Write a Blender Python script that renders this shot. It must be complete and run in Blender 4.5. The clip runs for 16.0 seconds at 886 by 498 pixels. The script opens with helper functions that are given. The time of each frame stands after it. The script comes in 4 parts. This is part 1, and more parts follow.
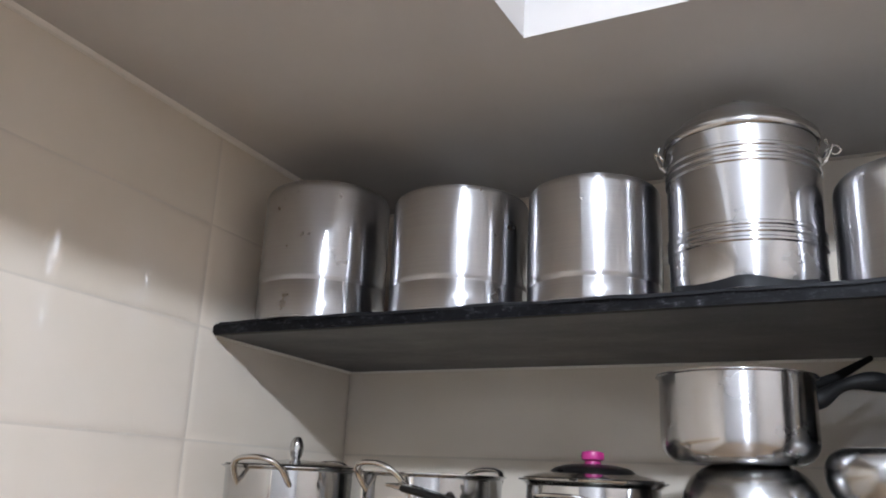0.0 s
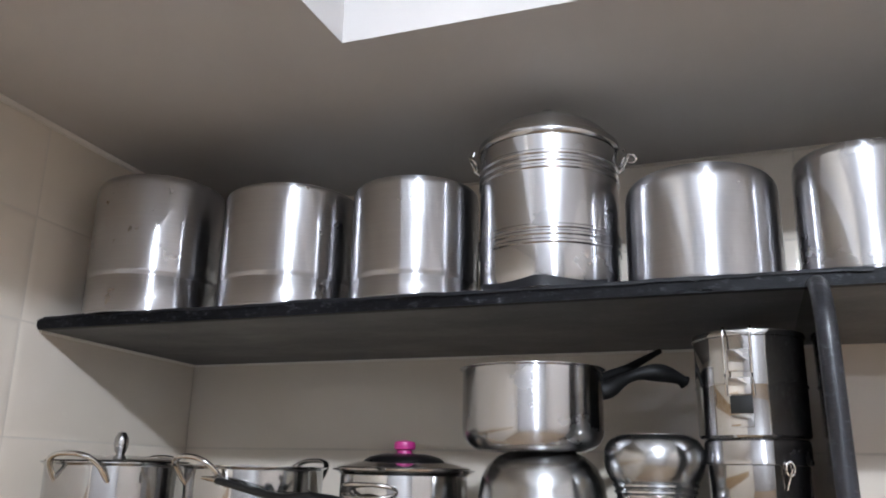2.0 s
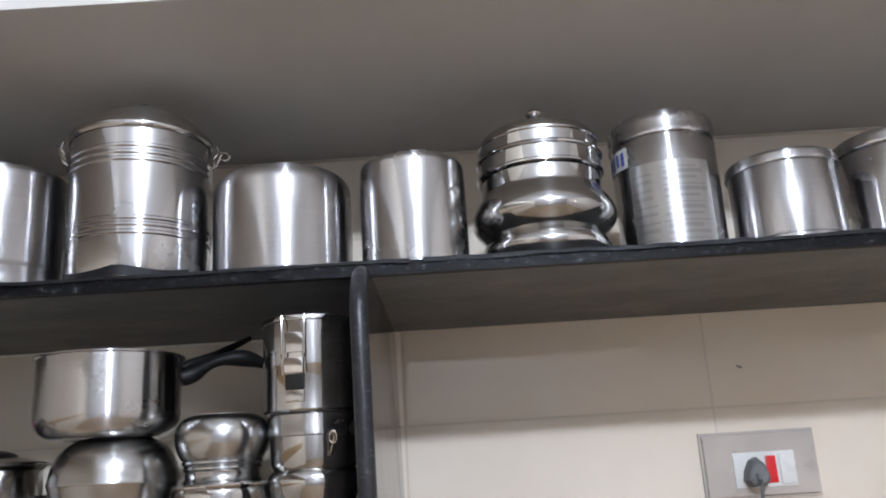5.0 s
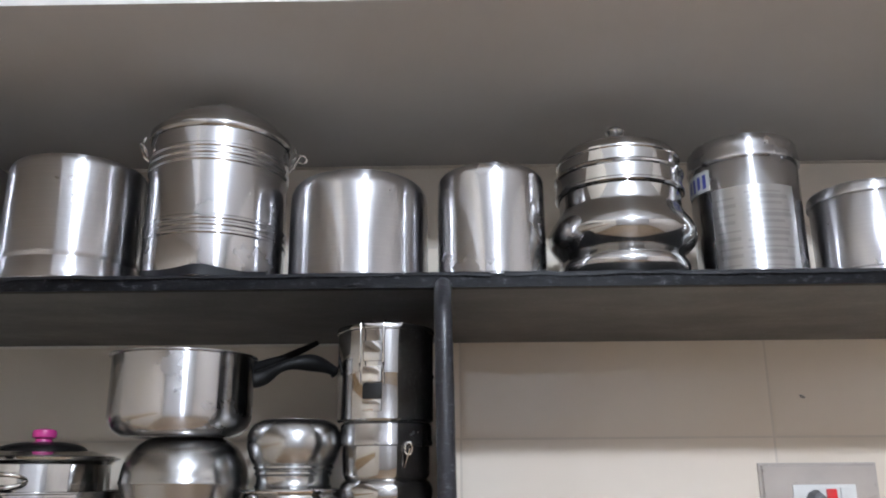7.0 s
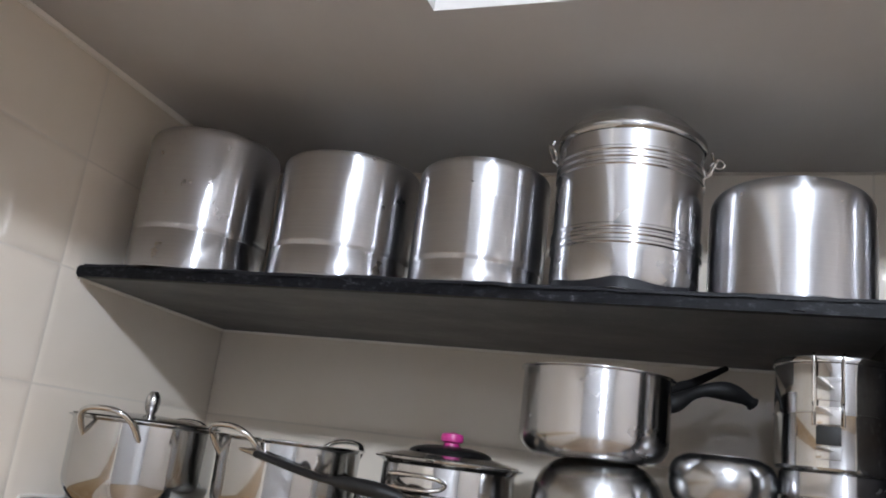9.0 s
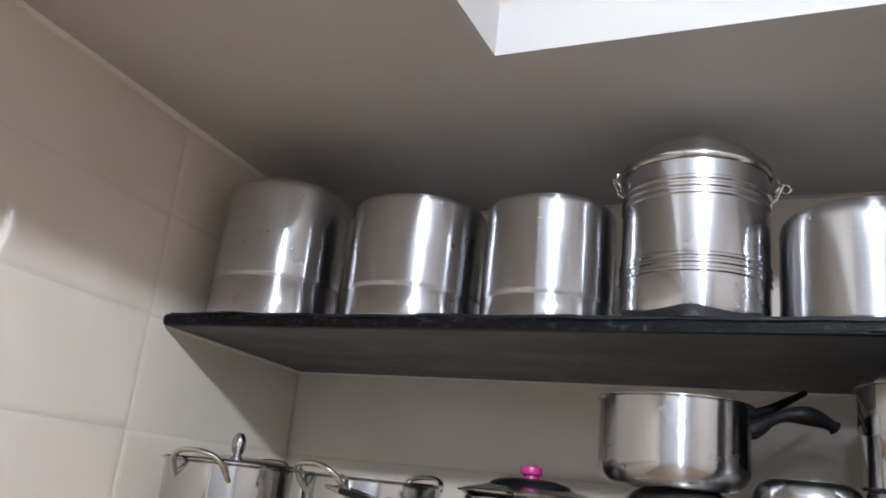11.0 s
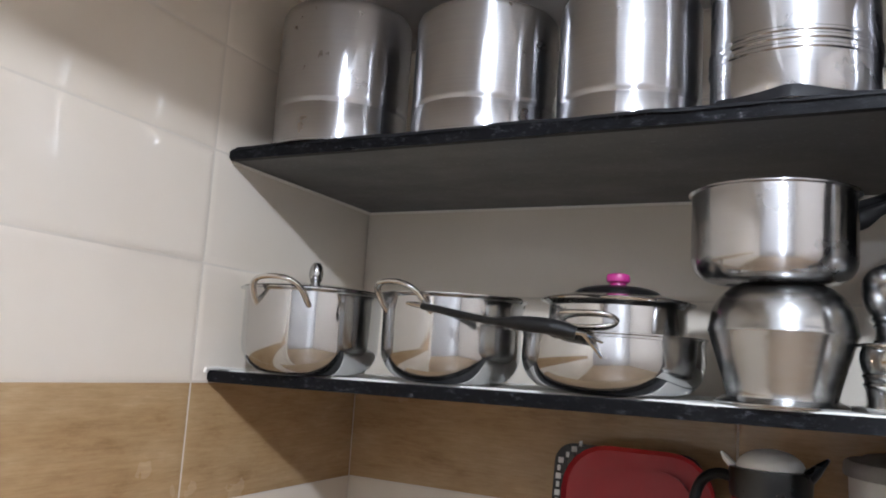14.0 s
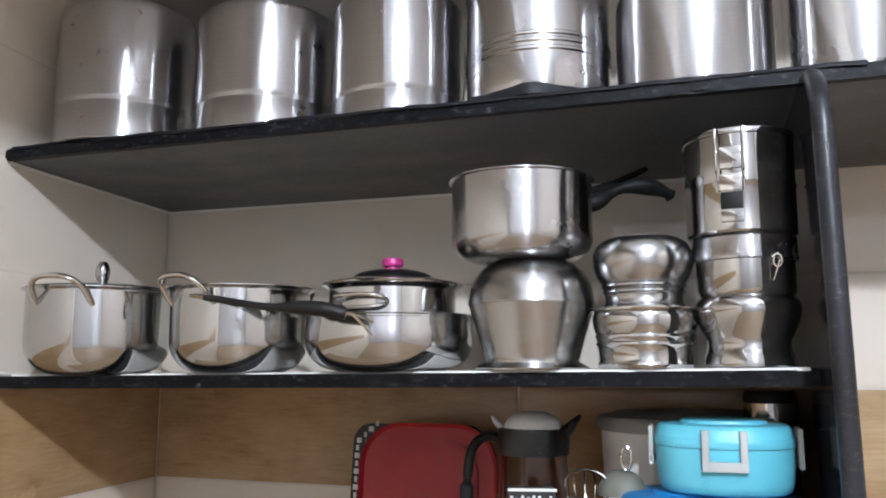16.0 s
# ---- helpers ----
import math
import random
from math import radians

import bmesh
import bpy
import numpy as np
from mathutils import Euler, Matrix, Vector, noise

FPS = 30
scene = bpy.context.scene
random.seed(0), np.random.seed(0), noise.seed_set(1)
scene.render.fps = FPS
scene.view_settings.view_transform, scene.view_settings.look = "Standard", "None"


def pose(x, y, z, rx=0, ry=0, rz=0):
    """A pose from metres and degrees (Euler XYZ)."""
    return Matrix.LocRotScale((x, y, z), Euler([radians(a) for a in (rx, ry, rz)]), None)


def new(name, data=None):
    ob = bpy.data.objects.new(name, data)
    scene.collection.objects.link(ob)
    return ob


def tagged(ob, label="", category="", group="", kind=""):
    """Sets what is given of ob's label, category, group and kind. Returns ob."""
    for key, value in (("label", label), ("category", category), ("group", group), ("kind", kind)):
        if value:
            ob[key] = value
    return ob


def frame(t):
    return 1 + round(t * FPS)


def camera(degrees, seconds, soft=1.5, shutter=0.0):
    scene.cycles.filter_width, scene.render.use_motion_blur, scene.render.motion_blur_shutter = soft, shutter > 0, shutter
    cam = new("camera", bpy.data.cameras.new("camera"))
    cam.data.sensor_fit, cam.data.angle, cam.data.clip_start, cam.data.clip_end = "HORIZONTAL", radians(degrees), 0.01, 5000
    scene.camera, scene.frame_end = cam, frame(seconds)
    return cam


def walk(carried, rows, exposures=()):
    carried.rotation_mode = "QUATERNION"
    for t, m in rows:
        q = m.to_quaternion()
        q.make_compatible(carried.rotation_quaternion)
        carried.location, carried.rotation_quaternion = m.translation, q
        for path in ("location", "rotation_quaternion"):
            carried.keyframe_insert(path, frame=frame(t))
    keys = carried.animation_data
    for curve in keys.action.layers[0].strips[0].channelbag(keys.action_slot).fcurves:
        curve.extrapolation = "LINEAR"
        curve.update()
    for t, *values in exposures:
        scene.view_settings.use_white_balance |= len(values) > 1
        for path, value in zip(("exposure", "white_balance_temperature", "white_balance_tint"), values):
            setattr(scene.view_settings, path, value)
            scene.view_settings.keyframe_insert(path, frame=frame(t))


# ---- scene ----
cam = camera(57.1, 16.0, soft=1.9)
METRES, EYE, TILT, LEAN, TURN = 1.17, 1.5, 0.0, 0.0, 28.3
ROWS = [
    (0.0, 0.0, 0.0, 0.0, -0.7, 16.04, -2.44),
    (0.5, -0.0276, 0.0255, 0.005, 1.38, 15.39, -3.17),
    (1.0, -0.0154, 0.0198, 0.0078, 1.91, 14.58, -2.99),
    (1.5, 0.0404, 0.0062, 0.0087, -1.46, 14.23, -2.0),
    (2.0, 0.0978, -0.0463, 0.0056, -7.89, 15.45, -1.09),
    (2.5, 0.1298, -0.0714, 0.0026, -11.46, 15.92, -0.39),
    (3.0, 0.1421, -0.0794, -0.0054, -14.42, 15.92, 0.39),
    (3.5, 0.1622, -0.0895, -0.0171, -17.28, 15.72, 1.38),
    (4.0, 0.186, -0.1215, -0.021, -21.11, 15.38, 2.24),
    (4.5, 0.2196, -0.1469, -0.0253, -24.92, 15.12, 3.03),
    (5.1, 0.2278, -0.1573, -0.0257, -28.17, 15.06, 3.44),
    (5.75, 0.2108, -0.1533, -0.0218, -29.75, 15.31, 3.02),
    (6.4, 0.183, -0.1368, -0.0167, -29.36, 15.57, 1.88),
    (7.0, 0.1621, -0.114, -0.0135, -27.29, 15.57, 0.37),
    (7.5, 0.1426, -0.0786, -0.0114, -24.62, 15.38, -1.19),
    (8.0, 0.1152, -0.0537, -0.0008, -20.77, 15.5, -3.18),
    (8.5, 0.0676, -0.0181, 0.0101, -14.45, 15.09, -5.63),
    (9.0, 0.0225, 0.0145, 0.0085, -9.23, 14.76, -7.1),
    (9.6, 0.0047, 0.019, 0.0092, -5.63, 15.18, -7.77),
    (10.25, 0.0052, 0.0003, 0.0094, -4.77, 16.4, -7.09),
    (10.9, 0.0056, -0.0124, 0.0013, -4.66, 16.87, -5.96),
    (11.5, -0.0126, 0.0084, -0.0204, -3.06, 15.28, -5.43),
    (12.0, -0.0584, 0.0708, -0.0629, -0.28, 12.5, -5.44),
    (12.5, -0.0595, 0.0888, -0.0747, 1.48, 9.86, -5.25),
    (13.0, -0.0474, 0.0833, -0.0748, 2.25, 8.45, -5.18),
    (13.5, -0.0312, 0.0685, -0.0713, 1.88, 8.01, -4.75),
    (14.0, -0.0044, 0.0561, -0.0702, 0.27, 7.68, -3.71),
    (14.5, 0.0175, 0.0491, -0.0771, -1.59, 7.57, -2.74),
    (15.0, 0.0335, 0.035, -0.0775, -3.75, 7.49, -2.01),
    (15.5, 0.0569, 0.0123, -0.0832, -7.33, 7.79, -0.84),
    (16.0, 0.0719, -0.0087, -0.0922, -10.38, 8.12, -0.05),
]
EXPOSE = [(0.0, 0.27), (2.5, 0.14), (4.5, 0.03), (7.0, 0.05), (9.0, 0.19), (11.5, 0.15), (12.0, 0.14), (13.0, 0.25), (14.5, 0.34), (16.0, 0.42)]
walk(cam, [(t, pose(0, 0, EYE, TILT, LEAN, TURN) @ pose(METRES * x, METRES * y, METRES * z, 90 + pitch, roll, yaw)) for t, x, y, z, yaw, pitch, roll in ROWS],
     exposures=EXPOSE)

# ---- world and light ----
world = bpy.data.worlds.new("world")
scene.world = world
world.use_nodes = True
world.node_tree.nodes["Background"].inputs[0].default_value = (0.02, 0.02, 0.022, 1)
world.node_tree.nodes["Background"].inputs[1].default_value = 0.2
BULB = (0.67, -1.06, 2.67)
BULB_POWER = 1950.0

# ---- the plan, in metres ----
BACK = 1.603          # face of the tiles on the back wall
FRONT = 1.101         # front edge of the shelves
LOFT = 2.123          # underside of the loft slab
LOFT_Y, LOFT_X = 0.970, -0.405   # edges of the loft's two arms
UP_TOP, UP_BOT = 1.7615, 1.742
LOW_TOP, LOW_BOT = 1.3795, 1.360
BENCH = 1.02
EAST, SOUTH, TOP = 2.60, -2.70, 2.90


def left_x(y):
    """The face of the left wall's tiles, which stands a little out of square."""
    return -1.030 - 0.066 * (y - 0.6)


def low_z(x):
    """The top of the lower shelf, which was set a little out of level."""
    return LOW_TOP + 0.0115 * (x + 0.45)


# ---- materials ----
def material(name, color, rough=0.5, metal=0.0, **more):
    m = bpy.data.materials.new(name)
    m.use_nodes = True
    n, l = m.node_tree.nodes, m.node_tree.links
    b = n["Principled BSDF"]
    b.inputs["Base Color"].default_value = (*color, 1)
    b.inputs["Roughness"].default_value = rough
    b.inputs["Metallic"].default_value = metal
    for k, v in more.items():
        b.inputs[k.replace("_", " ")].default_value = v
    return m, n, l, b


def coords(n, l, scale=(1, 1, 1), kind="Object"):
    c = n.new("ShaderNodeTexCoord")
    s = n.new("ShaderNodeMapping")
    s.inputs["Scale"].default_value = scale
    l.new(c.outputs[kind], s.inputs["Vector"])
    return s.outputs["Vector"]


def world_coords(n, l, scale=(1, 1, 1)):
    g = n.new("ShaderNodeNewGeometry")
    s = n.new("ShaderNodeMapping")
    s.inputs["Scale"].default_value = scale
    l.new(g.outputs["Position"], s.inputs["Vector"])
    return s.outputs["Vector"]


def noise_of(n, l, vec, scale, detail=4.0, rough=0.5):
    t = n.new("ShaderNodeTexNoise")
    t.inputs["Scale"].default_value, t.inputs["Detail"].default_value, t.inputs["Roughness"].default_value = scale, detail, rough
    l.new(vec, t.inputs["Vector"])
    return t.outputs["Fac"]


def ramp(n, l, fac, stops):
    r = n.new("ShaderNodeValToRGB")
    e = r.color_ramp.elements
    while len(e) < len(stops):
        e.new(0.5)
    for el, (p, c) in zip(e, stops):
        el.position, el.color = p, (*c, 1) if len(c) == 3 else c
    l.new(fac, r.inputs["Fac"])
    return r.outputs["Color"]


def span(n, l, fac, lo, hi, a=0.3, b=0.7):
    r = n.new("ShaderNodeMapRange")
    for k, v in zip(("From Min", "From Max", "To Min", "To Max"), (a, b, lo, hi)):
        r.inputs[k].default_value = v
    l.new(fac, r.inputs["Value"])
    return r.outputs["Result"]


def bumped(n, l, b, fac, strength, dist):
    u = n.new("ShaderNodeBump")
    u.inputs["Strength"].default_value, u.inputs["Distance"].default_value = strength, dist
    l.new(fac, u.inputs["Height"])
    prev = b.inputs["Normal"].links
    if prev:
        l.new(prev[0].from_socket, u.inputs["Normal"])
    l.new(u.outputs["Normal"], b.inputs["Normal"])


def mixed(n, l, fac, a, b_, mode="MIX"):
    x = n.new("ShaderNodeMix")
    x.data_type, x.blend_type = "RGBA", mode
    if hasattr(fac, "links") or not isinstance(fac, float):
        l.new(fac, x.inputs[0])
    else:
        x.inputs[0].default_value = fac
    for s, v in ((6, a), (7, b_)):
        if isinstance(v, tuple):
            x.inputs[s].default_value = (*v, 1)
        else:
            l.new(v, x.inputs[s])
    return x.outputs[2]


def cream_tile():
    m, n, l, b = material("cream_tile", (0.60, 0.53, 0.45), 0.10)
    v = world_coords(n, l)
    rnd = n.new("ShaderNodeObjectInfo").outputs["Random"]
    c = ramp(n, l, noise_of(n, l, v, 3.2, 5), [(0.3, (0.755, 0.665, 0.555)), (0.7, (0.815, 0.735, 0.64))])
    tint = ramp(n, l, rnd, [(0.0, (0.96, 0.96, 0.95)), (1.0, (1, 1, 1))])
    c = mixed(n, l, 1.0, c, tint, "MULTIPLY")
    smear = noise_of(n, l, world_coords(n, l, (2, 2, 5)), 4.0, 6, 0.6)
    l.new(c, b.inputs["Base Color"])
    l.new(span(n, l, smear, 0.015, 0.06, 0.4, 0.75), b.inputs["Roughness"])
    bumped(n, l, b, noise_of(n, l, v, 9.0, 2), 0.12, 0.006)
    b.inputs["IOR"].default_value = 1.5
    return m


def brown_tile():
    m, n, l, b = material("brown_tile", (0.36, 0.24, 0.14), 0.16)
    v = world_coords(n, l, (2.0, 2.0, 6))
    warp = noise_of(n, l, v, 2.6, 9, 0.66)
    c = ramp(n, l, warp, [(0.30, (0.30, 0.178, 0.085)), (0.44, (0.43, 0.275, 0.138)), (0.60, (0.49, 0.33, 0.178)), (0.75, (0.57, 0.41, 0.245))])
    fine = ramp(n, l, noise_of(n, l, world_coords(n, l, (3, 3, 40)), 5, 5, 0.7), [(0.35, (0.84, 0.82, 0.80)), (0.65, (1.0, 1.0, 1.0))])
    c = mixed(n, l, 1.0, c, fine, "MULTIPLY")
    l.new(c, b.inputs["Base Color"])
    l.new(span(n, l, noise_of(n, l, world_coords(n, l), 7, 4), 0.12, 0.28), b.inputs["Roughness"])
    bumped(n, l, b, noise_of(n, l, world_coords(n, l), 9.0, 2), 0.2, 0.005)
    return m


def plaster(name, a, b_, rough=0.6, bump=0.15):
    m, n, l, b = material(name, a, rough)
    v = world_coords(n, l)
    c = ramp(n, l, noise_of(n, l, v, 2.3, 6, 0.6), [(0.3, a), (0.7, b_)])
    l.new(c, b.inputs["Base Color"])
    bumped(n, l, b, noise_of(n, l, v, 60, 4), bump, 0.003)
    bumped(n, l, b, noise_of(n, l, v, 4, 2), 0.3, 0.01)
    return m


def granite(name, edge=False, gloss=(0.30, 0.50), dusty=(0.034, 0.070)):
    m, n, l, b = material(name, (0.03, 0.03, 0.034), 0.22)
    v = world_coords(n, l)
    vor = n.new("ShaderNodeTexVoronoi")
    vor.inputs["Scale"].default_value = 210
    l.new(v, vor.inputs["Vector"])
    sp = ramp(n, l, vor.outputs["Color"], [(0.0, (0.008, 0.008, 0.010)), (0.75, (0.015, 0.015, 0.018)), (0.94, (0.045, 0.045, 0.048)), (1.0, (0.10, 0.10, 0.10))])
    haze = noise_of(n, l, world_coords(n, l, (1, 1.6, 1)), 5, 6, 0.62)
    dust = ramp(n, l, haze, [(0.30, (dusty[0],) * 3), (0.85, (dusty[1], dusty[1] * 1.02, dusty[1] * 1.16))])
    c = mixed(n, l, 1.0, sp, dust, "ADD")
    if edge:
        chip = noise_of(n, l, world_coords(n, l, (1, 1, 2.2)), 62, 5, 0.72)
        k = ramp(n, l, chip, [(0.55, (0, 0, 0)), (0.67, (0.03, 0.03, 0.034)), (0.80, (0.28, 0.28, 0.29))])
        c = mixed(n, l, 1.0, mixed(n, l, 1.0, c, (0.12, 0.12, 0.132), "MULTIPLY"), k, "ADD")
        bumped(n, l, b, chip, 0.25, 0.003)
        b.inputs["Roughness"].default_value = 0.45
        b.inputs["Specular IOR Level"].default_value = 0.10
    else:
        l.new(span(n, l, haze, *gloss), b.inputs["Roughness"])
    l.new(c, b.inputs["Base Color"])
    return m


def steel(name, rough, aniso=0.0, tint=(0.66, 0.64, 0.615), wave=0.12, scratch=0.0, clear=0.0):
    m, n, l, b = material(name, tint, rough, 1.0)
    v = coords(n, l)
    sm = noise_of(n, l, v, 16, 6, 0.6)
    l.new(span(n, l, sm, rough * 0.70, rough * 1.40, 0.1, 0.9), b.inputs["Roughness"])
    c = ramp(n, l, noise_of(n, l, coords(n, l, (1, 1, 0.5)), 9, 5), [(0.3, tuple(x * 0.90 for x in tint)), (0.7, tint)])
    if aniso:
        b.inputs["Anisotropic"].default_value = aniso
        t = n.new("ShaderNodeTangent")
        t.direction_type, t.axis = "RADIAL", "Z"
        b.inputs["Anisotropic Rotation"].default_value = 0.25
        l.new(t.outputs["Tangent"], b.inputs["Tangent"])
        rings = noise_of(n, l, coords(n, l, (0.6, 0.6, 160)), 3, 3)
        c = mixed(n, l, 1.0, c, ramp(n, l, rings, [(0.3, (0.93, 0.93, 0.93)), (0.7, (1, 1, 1))]), "MULTIPLY")
    l.new(c, b.inputs["Base Color"])
    bumped(n, l, b, noise_of(n, l, coords(n, l, (1, 1, 0.35)), 6, 0), wave, 0.010)
    if scratch:
        bumped(n, l, b, noise_of(n, l, coords(n, l, (1, 1, 3)), 45, 3), scratch, 0.0015)
    if clear:
        gloss = n.new("ShaderNodeBsdfPrincipled")
        gloss.inputs["Metallic"].default_value = 1.0
        l.new(span(n, l, sm, 0.05, 0.15, 0.1, 0.9), gloss.inputs["Roughness"])
        l.new(c, gloss.inputs["Base Color"])
        bumped(n, l, gloss, noise_of(n, l, coords(n, l, (1, 1, 0.35)), 6, 0), wave, 0.010)
        mix = n.new("ShaderNodeMixShader")
        l.new(span(n, l, noise_of(n, l, coords(n, l, (1, 1, 0.4)), 8, 3, 0.5), clear * 0.6, clear * 1.4, 0.1, 0.9), mix.inputs[0])
        l.new(b.outputs[0], mix.inputs[1])
        l.new(gloss.outputs[0], mix.inputs[2])
        l.new(mix.outputs[0], n["Material Output"].inputs["Surface"])
    return m


def polished_steel():
    """Buffed steel: a clear reflection under a faint brushed sheen."""
    m, n, l, b = material("polished_steel", (0.64, 0.635, 0.63), 0.06, 1.0)
    v = coords(n, l)
    sm = noise_of(n, l, v, 16, 6, 0.6)
    l.new(span(n, l, sm, 0.05, 0.085, 0.3, 0.7), b.inputs["Roughness"])
    tone = ramp(n, l, noise_of(n, l, coords(n, l, (1, 1, 0.5)), 9, 5), [(0.3, (0.44, 0.435, 0.43)), (0.7, (0.51, 0.505, 0.50))])
    l.new(tone, b.inputs["Base Color"])
    bumped(n, l, b, noise_of(n, l, coords(n, l, (1, 1, 0.35)), 9, 1), 0.20, 0.010)
    sheen = n.new("ShaderNodeBsdfPrincipled")
    sheen.inputs["Metallic"].default_value, sheen.inputs["Roughness"].default_value = 1.0, 0.30
    sheen.inputs["Anisotropic"].default_value, sheen.inputs["Anisotropic Rotation"].default_value = 0.92, 0.25
    l.new(tone, sheen.inputs["Base Color"])
    t = n.new("ShaderNodeTangent")
    t.direction_type, t.axis = "RADIAL", "Z"
    l.new(t.outputs["Tangent"], sheen.inputs["Tangent"])
    mix = n.new("ShaderNodeMixShader")
    l.new(span(n, l, noise_of(n, l, v, 7, 2, 0.5), 0.07, 0.18, 0.3, 0.7), mix.inputs[0])
    l.new(b.outputs[0], mix.inputs[1])
    l.new(sheen.outputs[0], mix.inputs[2])
    l.new(mix.outputs[0], n["Material Output"].inputs["Surface"])
    return m


def plastic(name, a, rough=0.35, spread=0.86, fine=120):
    m, n, l, b = material(name, a, rough)
    v = coords(n, l)
    c = ramp(n, l, noise_of(n, l, v, 14, 5), [(0.3, tuple(x * spread for x in a)), (0.7, a)])
    l.new(c, b.inputs["Base Color"])
    l.new(span(n, l, noise_of(n, l, v, 25, 4), rough * 0.8, rough * 1.3), b.inputs["Roughness"])
    bumped(n, l, b, noise_of(n, l, v, fine, 2), 0.08, 0.001)
    return m


CREAM, BROWN = cream_tile(), brown_tile()
GROUT = plaster("grout", (0.62, 0.55, 0.465), (0.68, 0.61, 0.525), 0.8)
FILLER = plaster("filler", (0.80, 0.745, 0.67), (0.86, 0.81, 0.74), 0.7)
LOFT_PAINT = plaster("loft_paint", (0.53, 0.505, 0.485), (0.59, 0.565, 0.545), 0.5)
ROOM_PAINT = plaster("room_paint", (0.55, 0.49, 0.44), (0.61, 0.55, 0.50), 0.5)
FAR_PAINT = plaster("far_paint", (0.45, 0.435, 0.435), (0.50, 0.485, 0.485), 0.5)
WHITE_PAINT = plaster("white_paint", (0.70, 0.70, 0.705), (0.76, 0.76, 0.765), 0.6)
FLOOR_TILE = plaster("floor_tile", (0.30, 0.205, 0.125), (0.35, 0.245, 0.155), 0.4)
GRANITE, GRANITE_EDGE = granite("granite"), granite("granite_edge", True, dusty=(0.010, 0.048))
GRANITE_NOSE = granite("granite_nose", True, dusty=(0.06, 0.20))
GRANITE_NOSE.node_tree.nodes["Principled BSDF"].inputs["Roughness"].default_value = 0.32
GRANITE_NOSE.node_tree.nodes["Principled BSDF"].inputs["Specular IOR Level"].default_value = 0.40
GRANITE_POLISHED = granite("granite_polished", gloss=(0.05, 0.12), dusty=(0.006, 0.030))
BRUSHED = steel("brushed_steel", 0.30, 1.0, (0.54, 0.535, 0.545), wave=0.10, clear=0.34)
SATIN = steel("satin_steel", 0.24, 1.0, (0.54, 0.535, 0.545), wave=0.10, clear=0.42)
MIRROR = polished_steel()
OLD = steel("worn_steel", 0.22, 0.6, (0.475, 0.475, 0.475), wave=0.10, scratch=0.20)
WIRE = steel("steel_wire", 0.12)
MESH = plastic("dull_mesh", (0.16, 0.16, 0.13), 0.55)
BAKELITE = plastic("black_bakelite", (0.008, 0.0075, 0.0075), 0.48)
BAKELITE.node_tree.nodes["Principled BSDF"].inputs["Specular IOR Level"].default_value = 0.3
BLACK_LID = plastic("black_lid", (0.007, 0.0065, 0.0065), 0.30)
PINK = plastic("pink_plastic", (0.44, 0.03, 0.19), 0.35)
RED = plastic("red_plastic", (0.37, 0.010, 0.018), 0.42)
AQUA = plastic("aqua_plastic", (0.13, 0.54, 0.66), 0.32)
BLUE = plastic("blue_plastic", (0.012, 0.22, 0.52), 0.35)
PALE = plastic("pale_plastic", (0.47, 0.49, 0.48), 0.4)
OFFWHITE = plastic("offwhite_plastic", (0.86, 0.85, 0.80), 0.4)
GREY_LID = plastic("grey_lid", (0.30, 0.28, 0.255), 0.4)
PAPER = plaster("liner_paper", (0.78, 0.76, 0.71), (0.86, 0.84, 0.79), 0.7)
SHEET = plastic("dark_sheet", (0.010, 0.010, 0.012), 0.5)
SHEET.node_tree.nodes["Principled BSDF"].inputs["Specular IOR Level"].default_value = 0.22
WORKTOP = plaster("worktop_stone", (0.46, 0.325, 0.20), (0.52, 0.375, 0.24), 0.25, 0.05)
PRINT = steel("etched_label", 0.36, 0.88, (0.50, 0.50, 0.50), wave=0.03)
PRINT_PALE = plastic("pale_print", (0.40, 0.40, 0.385), 0.6)
PRINT_BAR = steel("etched_bar", 0.34, 0.85, (0.40, 0.40, 0.40), wave=0.03)
PRINT_BLUE = plastic("blue_print", (0.05, 0.06, 0.28), 0.4)
PLATE = plastic("plate_plastic", (0.52, 0.465, 0.42), 0.3)
WHITE_PLASTIC = plastic("white_plastic", (0.80, 0.80, 0.78), 0.3)
RED_SWITCH = plastic("red_switch", (0.70, 0.015, 0.02), 0.3)
PLUG_GREY = plastic("plug_grey", (0.17, 0.17, 0.175), 0.5)
GLASS, _n, _l, _b = material("tinted_glass", (0.56, 0.44, 0.39), 0.03, Transmission_Weight=1.0, IOR=1.48)
GLOW, _n, _l, _b = material("bulb_glow", (1, 1, 1), 0.5)
_b.inputs["Emission Color"].default_value = (0.868, 0.975, 1.14, 1)
_b.inputs["Emission Strength"].default_value = BULB_POWER


# ---- mesh helpers ----
def finish(bm, name, mat, sharp=38):
    bmesh.ops.recalc_face_normals(bm, faces=bm.faces)
    me = bpy.data.meshes.new(name)
    bm.to_mesh(me)
    bm.free()
    for p in me.polygons:
        p.use_smooth = True
    me.set_sharp_from_angle(angle=radians(sharp))
    for x in (mat if isinstance(mat, (list, tuple)) else [mat]):
        me.materials.append(x)
    return me


def part(name, bm, mat, parent=None, label="", sharp=38):
    ob = new(name, finish(bm, name, mat, sharp))
    if parent:
        ob.parent = parent
    return tagged(ob, label)


def thing(name, label, category, at, group="", rz=0.0):
    ob = new(name)
    ob.empty_display_size = 0.05
    ob.matrix_basis = pose(*at, 0, 0, rz)
    return tagged(ob, label, category, group)


